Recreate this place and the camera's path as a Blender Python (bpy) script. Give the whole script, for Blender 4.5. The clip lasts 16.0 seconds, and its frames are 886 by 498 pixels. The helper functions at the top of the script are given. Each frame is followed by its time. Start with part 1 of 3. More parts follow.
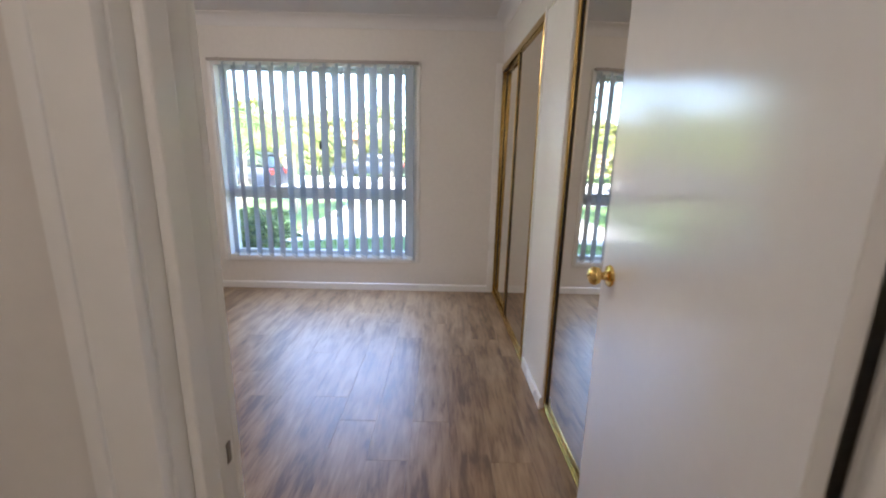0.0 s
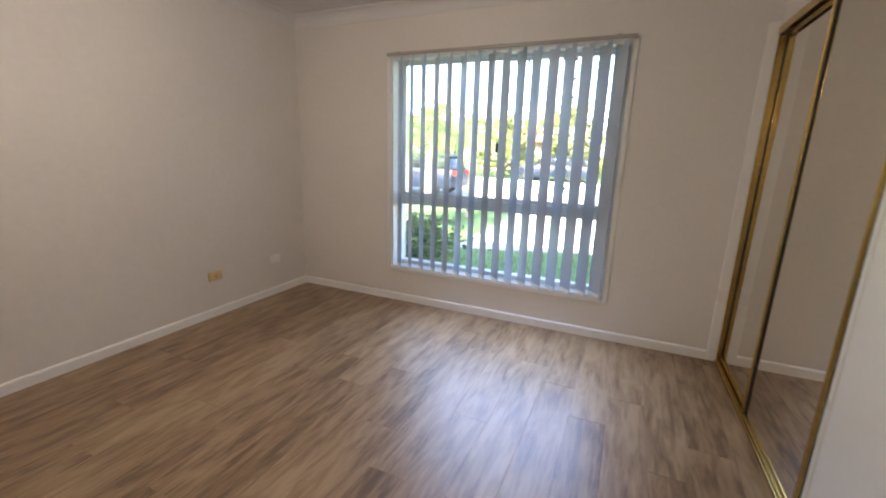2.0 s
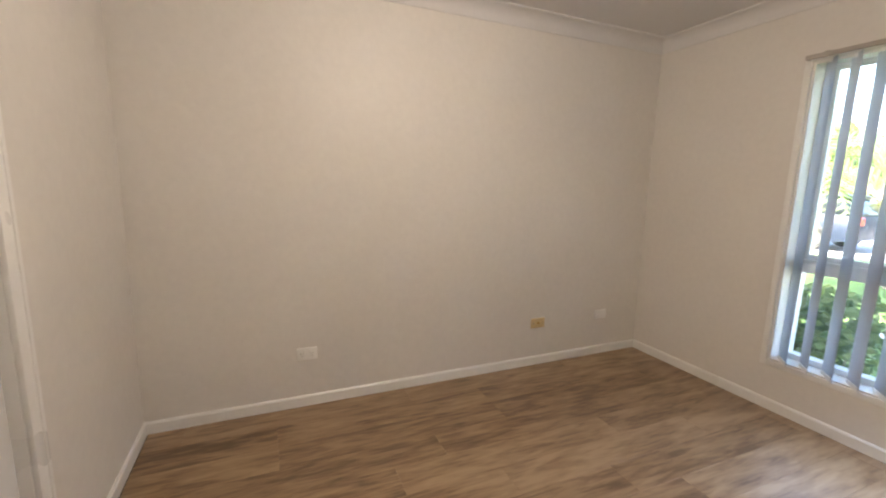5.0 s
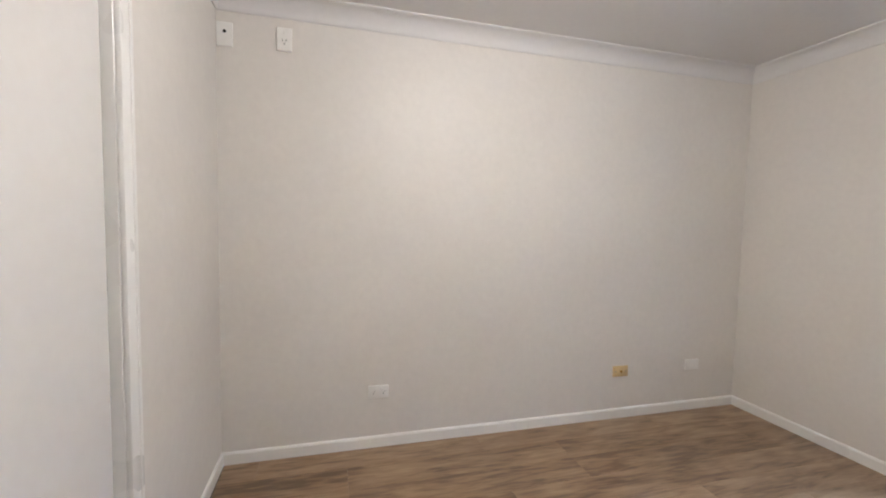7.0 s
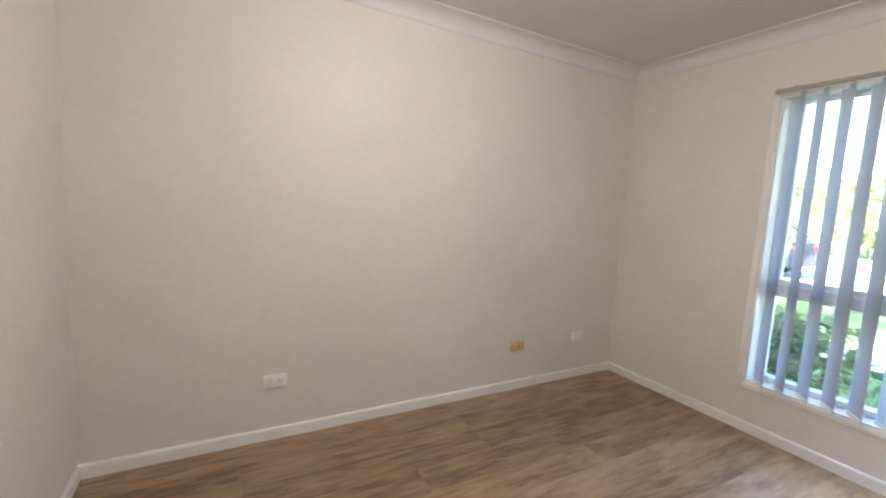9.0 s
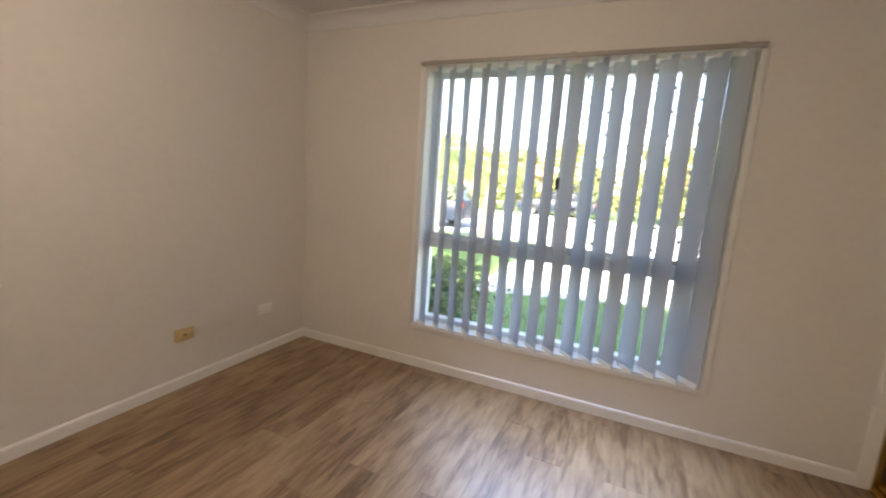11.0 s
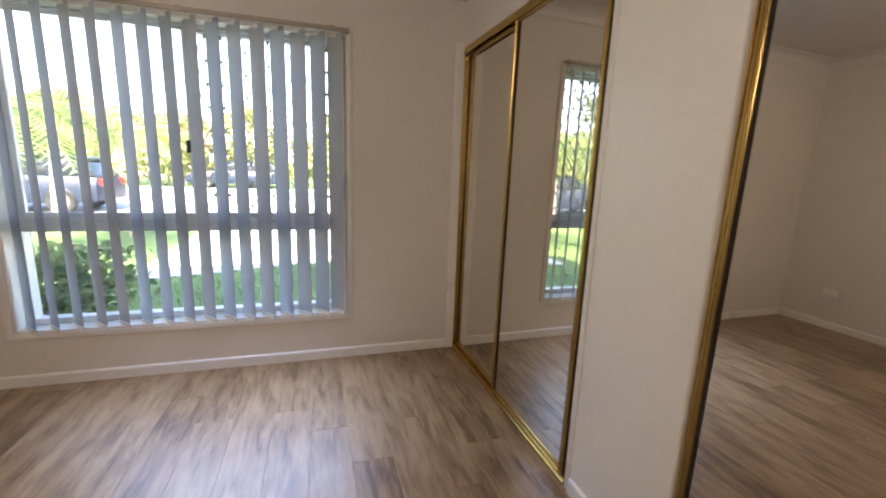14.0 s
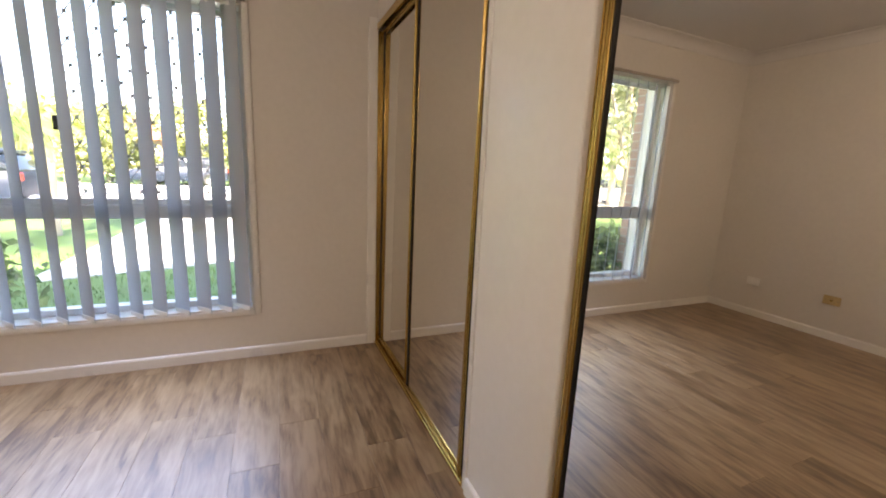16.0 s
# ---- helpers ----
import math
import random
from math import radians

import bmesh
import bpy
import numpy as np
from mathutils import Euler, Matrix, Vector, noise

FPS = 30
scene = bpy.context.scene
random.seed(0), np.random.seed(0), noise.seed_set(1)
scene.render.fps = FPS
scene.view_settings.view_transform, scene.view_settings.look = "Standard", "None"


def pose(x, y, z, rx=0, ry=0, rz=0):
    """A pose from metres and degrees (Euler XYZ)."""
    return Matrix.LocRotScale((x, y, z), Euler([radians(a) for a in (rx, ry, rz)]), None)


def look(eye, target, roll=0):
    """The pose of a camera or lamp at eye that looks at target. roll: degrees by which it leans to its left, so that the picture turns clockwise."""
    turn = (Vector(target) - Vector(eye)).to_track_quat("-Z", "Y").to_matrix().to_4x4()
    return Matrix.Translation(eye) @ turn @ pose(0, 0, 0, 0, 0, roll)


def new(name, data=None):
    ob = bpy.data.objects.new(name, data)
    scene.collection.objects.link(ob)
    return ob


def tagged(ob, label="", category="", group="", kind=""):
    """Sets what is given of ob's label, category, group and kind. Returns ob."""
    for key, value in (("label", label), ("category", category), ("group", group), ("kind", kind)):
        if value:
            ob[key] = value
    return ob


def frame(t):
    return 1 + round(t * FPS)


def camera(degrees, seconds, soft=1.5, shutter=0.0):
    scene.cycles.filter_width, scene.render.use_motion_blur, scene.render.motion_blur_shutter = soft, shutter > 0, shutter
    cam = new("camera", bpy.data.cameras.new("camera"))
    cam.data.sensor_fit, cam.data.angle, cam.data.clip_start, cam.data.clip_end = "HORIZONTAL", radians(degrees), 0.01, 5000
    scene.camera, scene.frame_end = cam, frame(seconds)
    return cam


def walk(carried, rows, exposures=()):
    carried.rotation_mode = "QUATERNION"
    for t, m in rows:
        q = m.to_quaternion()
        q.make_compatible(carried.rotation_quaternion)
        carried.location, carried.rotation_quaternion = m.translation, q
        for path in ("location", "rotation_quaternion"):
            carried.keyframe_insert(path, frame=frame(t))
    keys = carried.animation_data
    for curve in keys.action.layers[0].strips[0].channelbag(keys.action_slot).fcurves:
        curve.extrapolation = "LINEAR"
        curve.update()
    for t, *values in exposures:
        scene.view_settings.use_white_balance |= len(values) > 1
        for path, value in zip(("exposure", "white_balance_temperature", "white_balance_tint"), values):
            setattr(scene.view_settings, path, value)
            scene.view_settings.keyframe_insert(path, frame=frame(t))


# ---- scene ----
cam = camera(94.0, 16.0, soft=1.9, shutter=0.35)
PATH = [
    (0, (-0.039, 0.189, 1.291), (-0.034, 2.138, 0.844), 1.2),
    (0.5, (-0.061, 0.388, 1.268), (-0.23, 2.331, 0.822), 1.2),
    (1, (-0.04, 0.608, 1.277), (-0.517, 2.5, 0.839), 1.6),
    (1.5, (-0.081, 0.785, 1.263), (-0.755, 2.611, 0.805), 1.8),
    (2, (-0.193, 0.943, 1.304), (-0.987, 2.721, 0.848), 1.7),
    (2.5, (-0.27, 1.042, 1.269), (-1.224, 2.752, 0.863), 2.1),
    (3, (-0.36, 1.11, 1.287), (-1.529, 2.692, 0.923), 2.3),
    (3.5, (-0.387, 1.163, 1.3), (-1.765, 2.572, 0.958), 2.4),
    (4, (-0.365, 1.285, 1.309), (-1.93, 2.475, 0.944), 2.4),
    (4.5, (-0.45, 1.302, 1.288), (-2.168, 2.268, 0.945), 1.7),
    (5, (-0.64, 1.218, 1.334), (-2.455, 1.995, 1.011), 1.3),
    (7.5, (-0.744, 1.121, 1.293), (-2.672, 1.642, 1.178), 1.4),
    (8, (-0.765, 1.108, 1.306), (-2.671, 1.698, 1.169), 2.0),
    (10.5, (-0.819, 1.379, 1.304), (-1.928, 3.015, 0.995), 4.0),
    (11, (-0.758, 1.508, 1.307), (-1.553, 3.315, 0.989), 4.0),
    (11.5, (-0.728, 1.586, 1.304), (-1.163, 3.511, 0.976), 3.7),
    (12, (-0.648, 1.599, 1.284), (-0.77, 3.569, 0.961), 3.2),
    (12.5, (-0.64, 1.537, 1.292), (-0.488, 3.501, 0.947), 2.5),
    (13, (-0.625, 1.47, 1.292), (-0.276, 3.405, 0.924), 2.2),
    (13.5, (-0.559, 1.388, 1.287), (-0.078, 3.292, 0.911), 2.2),
    (14, (-0.475, 1.315, 1.278), (0.107, 3.189, 0.894), 2.1),
    (14.5, (-0.377, 1.259, 1.249), (0.277, 3.109, 0.865), 2.2),
    (15, (-0.298, 1.274, 1.243), (0.468, 3.079, 0.849), 1.8),
    (15.5, (-0.214, 1.323, 1.248), (0.592, 3.108, 0.843), 2.4),
    (16, (-0.142, 1.342, 1.198), (0.596, 3.161, 0.817), 2.4),
]
LIFT = 1.05
EXPOSURES = [(0, 2.25, 5950, 14), (1, 1.98, 6150, 15), (2.5, 2.15, 6550, 14), (4, 2.15, 7000, 16), (5, 2.45, 6700, 12), (6.5, 2.75, 6000, 10), (7.3, 2.8, 5600, 9),
             (8.2, 2.8, 5600, 9), (9.5, 2.4, 6500, 12), (10.5, 2.0, 7150, 15), (11.5, 2.15, 7000, 15), (12.2, 2.05, 6700, 16), (13, 1.7, 6700, 16), (13.6, 1.9, 6800, 17), (14.4, 2.05, 7000, 18), (16, 2.15, 7350, 19)]
walk(cam, [(t, look(eye, target, roll)) for t, eye, target, roll in PATH], [(t, stops + LIFT, kelvin - 80, tint + 2) for t, stops, kelvin, tint in EXPOSURES])

# ---- world, sun, exposure ----
world = bpy.data.worlds.new("sky")
scene.world = world
world.use_nodes = True
wn = world.node_tree.nodes
sky = wn.new("ShaderNodeTexSky")
sky.sky_type, sky.sun_disc = "NISHITA", False
sky.sun_elevation, sky.sun_rotation = radians(45), radians(194)
wn["Background"].inputs["Strength"].default_value = 0.15
world.node_tree.links.new(sky.outputs[0], wn["Background"].inputs["Color"])
sun = new("sun", bpy.data.lights.new("sun", "SUN"))
sun.data.energy, sun.data.angle, sun.data.color = 5.0, radians(0.5), (1.0, 0.95, 0.87)
sun.matrix_world = look((-3, -12, 12.5), (0, 0, 0))

for height in (0.72, 1.10, 1.48):                      # the skylight that falls through the window between the slats
    sky_lamp = new("window_sky_lamp", bpy.data.lights.new("window_sky_lamp", "AREA"))
    sky_lamp.data.shape, sky_lamp.data.size, sky_lamp.data.size_y = "RECTANGLE", 1.30, 0.10
    sky_lamp.data.energy, sky_lamp.data.color, sky_lamp.data.spread = 0.48, (0.46, 0.63, 1.0), radians(100)
    sky_lamp.matrix_world = pose(-0.92, 3.84, height, -30, 0, 0)

# ---- plan ----
XW, XE, YS, YN, CEIL = -3.048, 0.485, 0.585, 4.003, 2.40
WX0, WX1, WZ0, WZ1 = -2.058, -0.290, 0.308, 2.022      # window opening
Y_OUT = 4.26                                          # outer face of the north wall
DX0, DX1, DH = -0.300, 0.510, 2.04                     # entry doorway
EX0, EX1 = -2.03, -1.21                                # second doorway, closed
WALL_S = 0.475                                        # hall face of the south wall
YE, WALL_E = 0.648, 0.538                             # the same two faces at the entry, which stands forward


EAST = Matrix.Translation((XE, 2.6, 0)) @ pose(0, 0, 0, 0, 0, 1.15) @ Matrix.Translation((-XE, -2.6, 0))   # the wardrobe wall stands a little out of square


# ---- materials ----
def material(name, colour, rough=0.5, metal=0.0, spread=0.06, grain=(30, 30, 30), bump=0.0, bump_scale=200.0, mottle=1.5, spec=0.5):
    """A painted, moulded or metal surface with variation at two scales and a fine relief."""
    m = bpy.data.materials.new(name)
    m.use_nodes = True
    n, l = m.node_tree.nodes, m.node_tree.links
    b = n["Principled BSDF"]
    b.inputs["Roughness"].default_value, b.inputs["Metallic"].default_value = rough, metal
    b.inputs["Specular IOR Level"].default_value = spec
    co = n.new("ShaderNodeTexCoord")
    mp = n.new("ShaderNodeMapping")
    mp.inputs["Scale"].default_value = grain
    l.new(co.outputs["Object"], mp.inputs["Vector"])
    fine, large = n.new("ShaderNodeTexNoise"), n.new("ShaderNodeTexNoise")
    fine.inputs["Scale"].default_value, fine.inputs["Detail"].default_value = 1.0, 4
    large.inputs["Scale"].default_value, large.inputs["Detail"].default_value = mottle, 3
    l.new(mp.outputs[0], fine.inputs["Vector"])
    l.new(co.outputs["Object"], large.inputs["Vector"])
    add = n.new("ShaderNodeMath")
    l.new(fine.outputs["Fac"], add.inputs[0])
    l.new(large.outputs["Fac"], add.inputs[1])
    ramp = n.new("ShaderNodeValToRGB")
    ramp.color_ramp.elements[0].position, ramp.color_ramp.elements[1].position = 0.35, 0.65
    ramp.color_ramp.elements[0].color = (*[c * (1 - spread) for c in colour], 1)
    ramp.color_ramp.elements[1].color = (*[min(1, c * (1 + spread)) for c in colour], 1)
    half = n.new("ShaderNodeMath")
    half.operation = "MULTIPLY"
    half.inputs[1].default_value = 0.5
    l.new(add.outputs[0], half.inputs[0])
    l.new(half.outputs[0], ramp.inputs["Fac"])
    l.new(ramp.outputs["Color"], b.inputs["Base Color"])
    vary = n.new("ShaderNodeMapRange")
    vary.inputs["To Min"].default_value, vary.inputs["To Max"].default_value = rough * 0.85, min(1, rough * 1.15)
    l.new(large.outputs["Fac"], vary.inputs["Value"])
    l.new(vary.outputs[0], b.inputs["Roughness"])
    if bump:
        rel = n.new("ShaderNodeTexNoise")
        rel.inputs["Scale"].default_value, rel.inputs["Detail"].default_value = bump_scale, 2
        l.new(co.outputs["Object"], rel.inputs["Vector"])
        bp = n.new("ShaderNodeBump")
        bp.inputs["Strength"].default_value, bp.inputs["Distance"].default_value = bump, 0.002
        l.new(rel.outputs["Fac"], bp.inputs["Height"])
        l.new(bp.outputs[0], b.inputs["Normal"])
    return m


PAINT = material("wall paint", (0.74, 0.71, 0.665), 0.50, spread=0.03, bump=0.12, bump_scale=260)
DOOR_COAT = 1.0
CEILING = material("ceiling paint", (0.72, 0.71, 0.70), 0.8, spread=0.02, bump=0.1, bump_scale=300)
PIER = material("white satin paint", (0.86, 0.845, 0.82), 0.36, spread=0.02, mottle=0.8, bump=0.08, bump_scale=90)
TRIM = material("gloss trim paint", (0.84, 0.83, 0.80), 0.28, spread=0.02, bump=0.06, bump_scale=60)
DOOR = material("satin door paint", (0.80, 0.78, 0.755), 0.16, spread=0.015, bump=0.05, bump_scale=120)
DOOR.node_tree.nodes["Principled BSDF"].inputs["Coat Weight"].default_value = DOOR_COAT
DOOR.node_tree.nodes["Principled BSDF"].inputs["Coat Roughness"].default_value = 0.14
DOOR.node_tree.nodes["Principled BSDF"].inputs["Coat IOR"].default_value = 1.75
GOLD = material("gold anodised aluminium", (0.54, 0.375, 0.125), 0.24, 1.0, spread=0.08, grain=(60, 60, 6))
BRASS = material("polished brass", (0.83, 0.58, 0.2), 0.12, 1.0, spread=0.06)
BLACK = material("black rubber", (0.012, 0.011, 0.01), 0.6, spread=0.2)
ALU = material("powder-coated aluminium", (0.84, 0.85, 0.86), 0.35, spread=0.04)
GRILLE = material("grey painted steel", (0.22, 0.22, 0.22), 0.5, spread=0.2)
LATCH = material("black plastic", (0.02, 0.02, 0.02), 0.4, spread=0.2)
PLASTIC = material("white plastic", (0.86, 0.85, 0.82), 0.3, spread=0.03)
AMBER = material("yellowed plastic", (0.66, 0.50, 0.25), 0.3, spread=0.12, grain=(90, 90, 90))
STEEL = material("strike plate steel", (0.35, 0.32, 0.28), 0.35, 1.0, spread=0.15)
RAIL = material("headrail aluminium", (0.42, 0.38, 0.34), 0.4, spread=0.05)


def mirror_material():
    m = bpy.data.materials.new("mirror glass")
    m.use_nodes = True
    b = m.node_tree.nodes["Principled BSDF"]
    b.inputs["Metallic"].default_value, b.inputs["Roughness"].default_value = 1.0, 0.012
    b.inputs["Base Color"].default_value = (0.75, 0.72, 0.65, 1)
    return m


def glass_material():
    m = bpy.data.materials.new("window glass")
    m.use_nodes = True
    n, l = m.node_tree.nodes, m.node_tree.links
    clear, gloss, mix = n.new("ShaderNodeBsdfTransparent"), n.new("ShaderNodeBsdfGlossy"), n.new("ShaderNodeMixShader")
    clear.inputs["Color"].default_value, gloss.inputs["Roughness"].default_value = (0.97, 0.98, 0.975, 1), 0.02
    mix.inputs[0].default_value = 0.04
    l.new(clear.outputs[0], mix.inputs[1])
    l.new(gloss.outputs[0], mix.inputs[2])
    # translucent white mixed in as a veil of glare that washes out the view
    veil, film, noise, amount = n.new("ShaderNodeBsdfTranslucent"), n.new("ShaderNodeMixShader"), n.new("ShaderNodeTexNoise"), n.new("ShaderNodeMapRange")
    veil.inputs["Color"].default_value = (0.8, 0.78, 0.72, 1)
    noise.inputs["Scale"].default_value, noise.inputs["Detail"].default_value = 3.0, 5
    amount.inputs["To Min"].default_value, amount.inputs["To Max"].default_value = 0.005, 0.014
    l.new(noise.outputs["Fac"], amount.inputs["Value"])
    l.new(amount.outputs[0], film.inputs[0])
    l.new(mix.outputs[0], film.inputs[1])
    l.new(veil.outputs[0], film.inputs[2])
    l.new(film.outputs[0], n["Material Output"].inputs["Surface"])
    return m


def fabric_material():
    m = material("blind fabric", (0.53, 0.545, 0.575), 0.85, spread=0.04, grain=(400, 400, 60), bump=0.15, bump_scale=500)
    n, l = m.node_tree.nodes, m.node_tree.links
    tr, mix = n.new("ShaderNodeBsdfTranslucent"), n.new("ShaderNodeMixShader")
    tr.inputs["Color"].default_value, mix.inputs[0].default_value = (0.45, 0.48, 0.53, 1), 0.12
    l.new(n["Principled BSDF"].outputs[0], mix.inputs[1])
    l.new(tr.outputs[0], mix.inputs[2])
    l.new(mix.outputs[0], n["Material Output"].inputs["Surface"])
    return m


def plank_material():
    """Grey-brown oak vinyl: streaks along the board, a tone for each board, a satin sheen."""
    m = bpy.data.materials.new("oak vinyl plank")
    m.use_nodes = True
    n, l = m.node_tree.nodes, m.node_tree.links
    b = n["Principled BSDF"]
    co, info = n.new("ShaderNodeTexCoord"), n.new("ShaderNodeObjectInfo")
    shift = n.new("ShaderNodeVectorMath")
    shift.operation = "MULTIPLY_ADD"
    shift.inputs[1].default_value = (1, 1, 1)
    comb = n.new("ShaderNodeCombineXYZ")
    far = n.new("ShaderNodeMath")
    far.operation = "MULTIPLY"
    far.inputs[1].default_value = 50
    l.new(info.outputs["Random"], far.inputs[0])
    for k in range(3):
        l.new(far.outputs[0], comb.inputs[k])
    l.new(co.outputs["Object"], shift.inputs[0])
    l.new(comb.outputs[0], shift.inputs[2])

    def streak(scale, detail, distort):
        mp, tex = n.new("ShaderNodeMapping"), n.new("ShaderNodeTexNoise")
        mp.inputs["Scale"].default_value = scale
        tex.inputs["Scale"].default_value, tex.inputs["Detail"].default_value, tex.inputs["Distortion"].default_value = 1, detail, distort
        l.new(shift.outputs[0], mp.inputs["Vector"])
        l.new(mp.outputs[0], tex.inputs["Vector"])
        return tex.outputs["Fac"]

    broad, thin, pore = streak((17, 3.4, 1), 4, 0.6), streak((62, 7.0, 1), 4, 0.5), streak((300, 12, 1), 2, 0)
    ramp = n.new("ShaderNodeValToRGB")
    e = ramp.color_ramp.elements
    e[0].position, e[0].color = 0.38, (0.125, 0.068, 0.029, 1)
    e[1].position, e[1].color = 0.63, (0.375, 0.255, 0.140, 1)
    mid = ramp.color_ramp.elements.new(0.49)
    mid.color = (0.255, 0.158, 0.078, 1)
    mixed = n.new("ShaderNodeMath")
    mixed.operation = "MULTIPLY_ADD"
    mixed.inputs[1].default_value = 0.56
    part2 = n.new("ShaderNodeMath")
    part2.operation = "MULTIPLY_ADD"
    part2.inputs[1].default_value = 0.36
    tone = n.new("ShaderNodeMath")
    tone.operation = "MULTIPLY_ADD"
    tone.inputs[1].default_value, tone.inputs[2].default_value = 0.09, 0.005
    l.new(info.outputs["Random"], tone.inputs[0])
    l.new(thin, part2.inputs[0])
    l.new(tone.outputs[0], part2.inputs[2])
    l.new(broad, mixed.inputs[0])
    l.new(part2.outputs[0], mixed.inputs[2])
    l.new(mixed.outputs[0], ramp.inputs["Fac"])
    l.new(ramp.outputs["Color"], b.inputs["Base Color"])
    rr = n.new("ShaderNodeMapRange")
    rr.inputs["To Min"].default_value, rr.inputs["To Max"].default_value = 0.32, 0.46
    l.new(thin, rr.inputs["Value"])
    l.new(rr.outputs[0], b.inputs["Roughness"])
    b.inputs["Coat Weight"].default_value, b.inputs["Coat Roughness"].default_value = 0.55, 0.33
    bp = n.new("ShaderNodeBump")
    bp.inputs["Strength"].default_value, bp.inputs["Distance"].default_value = 0.15, 0.001
    l.new(pore, bp.inputs["Height"])
    l.new(bp.outputs[0], b.inputs["Normal"])
    return m


def opal_material():
    m = bpy.data.materials.new("opal glass")
    m.use_nodes = True
    p = m.node_tree.nodes["Principled BSDF"]
    p.inputs["Base Color"].default_value, p.inputs["Roughness"].default_value = (0.8, 0.78, 0.74, 1), 0.3
    p.inputs["Emission Color"].default_value, p.inputs["Emission Strength"].default_value = (1.0, 0.8, 0.58, 1), 1.5
    return m


OPAL = opal_material()
MIRROR, GLASS, FABRIC, PLANK = mirror_material(), glass_material(), fabric_material(), plank_material()


# ---- building helpers ----
def mesh_of(name, bm, mat, smooth=False):
    me = bpy.data.meshes.new(name)
    bmesh.ops.recalc_face_normals(bm, faces=bm.faces)
    bm.to_mesh(me)
    bm.free()
    me.materials.append(mat)
    if smooth:
        for p in me.polygons:
            p.use_smooth = True
        me.set_sharp_from_angle(angle=radians(35))
    return me


def turned_east(bm, lean=0.0, x=0.0):
    """Turns a mesh with the wardrobe wall; lean: degrees by which a door tips back about its middle at x."""
    tip = Matrix.Translation((x, 0, 1.0)) @ pose(0, 0, 0, 0, lean, 0) @ Matrix.Translation((-x, 0, -1.0))
    bm.transform(EAST @ tip)
    return bm


def part(name, bm, mat, parent=None, label="", smooth=False):
    """Links a bmesh as one mesh object, under parent if there is one."""
    ob = new(name, mesh_of(name, bm, mat, smooth))
    if parent:
        ob.parent = parent
        ob.matrix_parent_inverse = parent.matrix_basis.inverted()
    return tagged(ob, label)


def empty(name, m=None):
    ob = new(name)
    ob.empty_display_size = 0.1
    if m is not None:
        ob.matrix_basis = m
    return ob


def box(x0, x1, y0, y1, z0, z1, bevel=0.0, bm=None, segments=1):
    one = bmesh.new()
    bmesh.ops.create_cube(one, size=1, matrix=Matrix.Translation(((x0 + x1) / 2, (y0 + y1) / 2, (z0 + z1) / 2)) @ Matrix.Diagonal((x1 - x0, y1 - y0, z1 - z0, 1)))
    if bevel:
        bmesh.ops.bevel(one, geom=one.edges[:], offset=bevel, segments=segments, affect="EDGES", profile=0.5)
    return join(bm, one)


def join(bm, one):
    if bm is None:
        return one
    me = bpy.data.meshes.new("tmp")
    one.to_mesh(me)
    one.free()
    bm.from_mesh(me)
    bpy.data.meshes.remove(me)
    return bm


def sweep(profile, path, bm=None):
    """A profile of (out, up) points drawn along a straight path ((x, y) start, end, (nx, ny) outwards)."""
    one = bmesh.new()
    (x0, y0), (x1, y1), (nx, ny) = path
    a = [one.verts.new((x0 + nx * o, y0 + ny * o, u)) for o, u in profile]
    b = [one.verts.new((x1 + nx * o, y1 + ny * o, u)) for o, u in profile]
    k = len(profile)
    for i in range(k):
        one.faces.new((a[i], a[(i + 1) % k], b[(i + 1) % k], b[i]))
    one.faces.new(a)
    one.faces.new(b[::-1])
    return join(bm, one)


def turned(profile, m, bm=None, sides=24):
    """A solid of revolution of (radius, height) points about m's z axis."""
    one = bmesh.new()
    rings = [[one.verts.new(m @ Vector((r * math.cos(a), r * math.sin(a), h))) for a in (2 * math.pi * i / sides for i in range(sides))] for r, h in profile]
    for p, q in zip(rings, rings[1:]):
        for i in range(sides):
            one.faces.new((p[i], p[(i + 1) % sides], q[(i + 1) % sides], q[i]))
    one.faces.new(rings[0][::-1])
    one.faces.new(rings[-1])
    return join(bm, one)


# ---- the shell ----
def structure(name, bm, mat, label="", smooth=False):
    return tagged(part(name, bm, mat, None, label, smooth), kind="structure")


HX0, HX1, HY0 = -1.4, 1.4, -1.3                        # the hall behind the entry
bm = box(XW - 0.12, WX0, YN, Y_OUT, -0.3, 2.62)
box(WX1, 1.3, YN, Y_OUT, -0.3, 2.62, bm=bm)
box(WX0, WX1, YN, Y_OUT, -0.3, WZ0, bm=bm)
box(WX0, WX1, YN, Y_OUT, WZ1, 2.62, bm=bm)
structure("wall_north", bm, PAINT, "warm white painted plaster wall round the window")
structure("wall_west", box(XW - 0.12, XW, YS - 0.11, YN, 0, CEIL + 0.1), PAINT, "warm white painted plaster wall, bare")
bm = box(XW - 0.12, EX0 - 0.02, WALL_S, YS, 0, CEIL + 0.1)
box(EX0 - 0.02, EX1 + 0.02, WALL_S, YS, DH + 0.02, CEIL + 0.1, bm=bm)
box(EX1 + 0.02, -0.62, WALL_S, YS, 0, CEIL + 0.1, bm=bm)
box(-0.62, DX0 - 0.02, WALL_E, YE, 0, CEIL + 0.1, bm=bm)
box(DX0 - 0.02, DX1 + 0.02, WALL_E, YE, DH + 0.02, CEIL + 0.1, bm=bm)
box(DX1 + 0.02, 1.4, WALL_E, YE, 0, CEIL + 0.1, bm=bm)
structure("wall_south", bm, PAINT, "warm white painted plaster wall with two doorways")
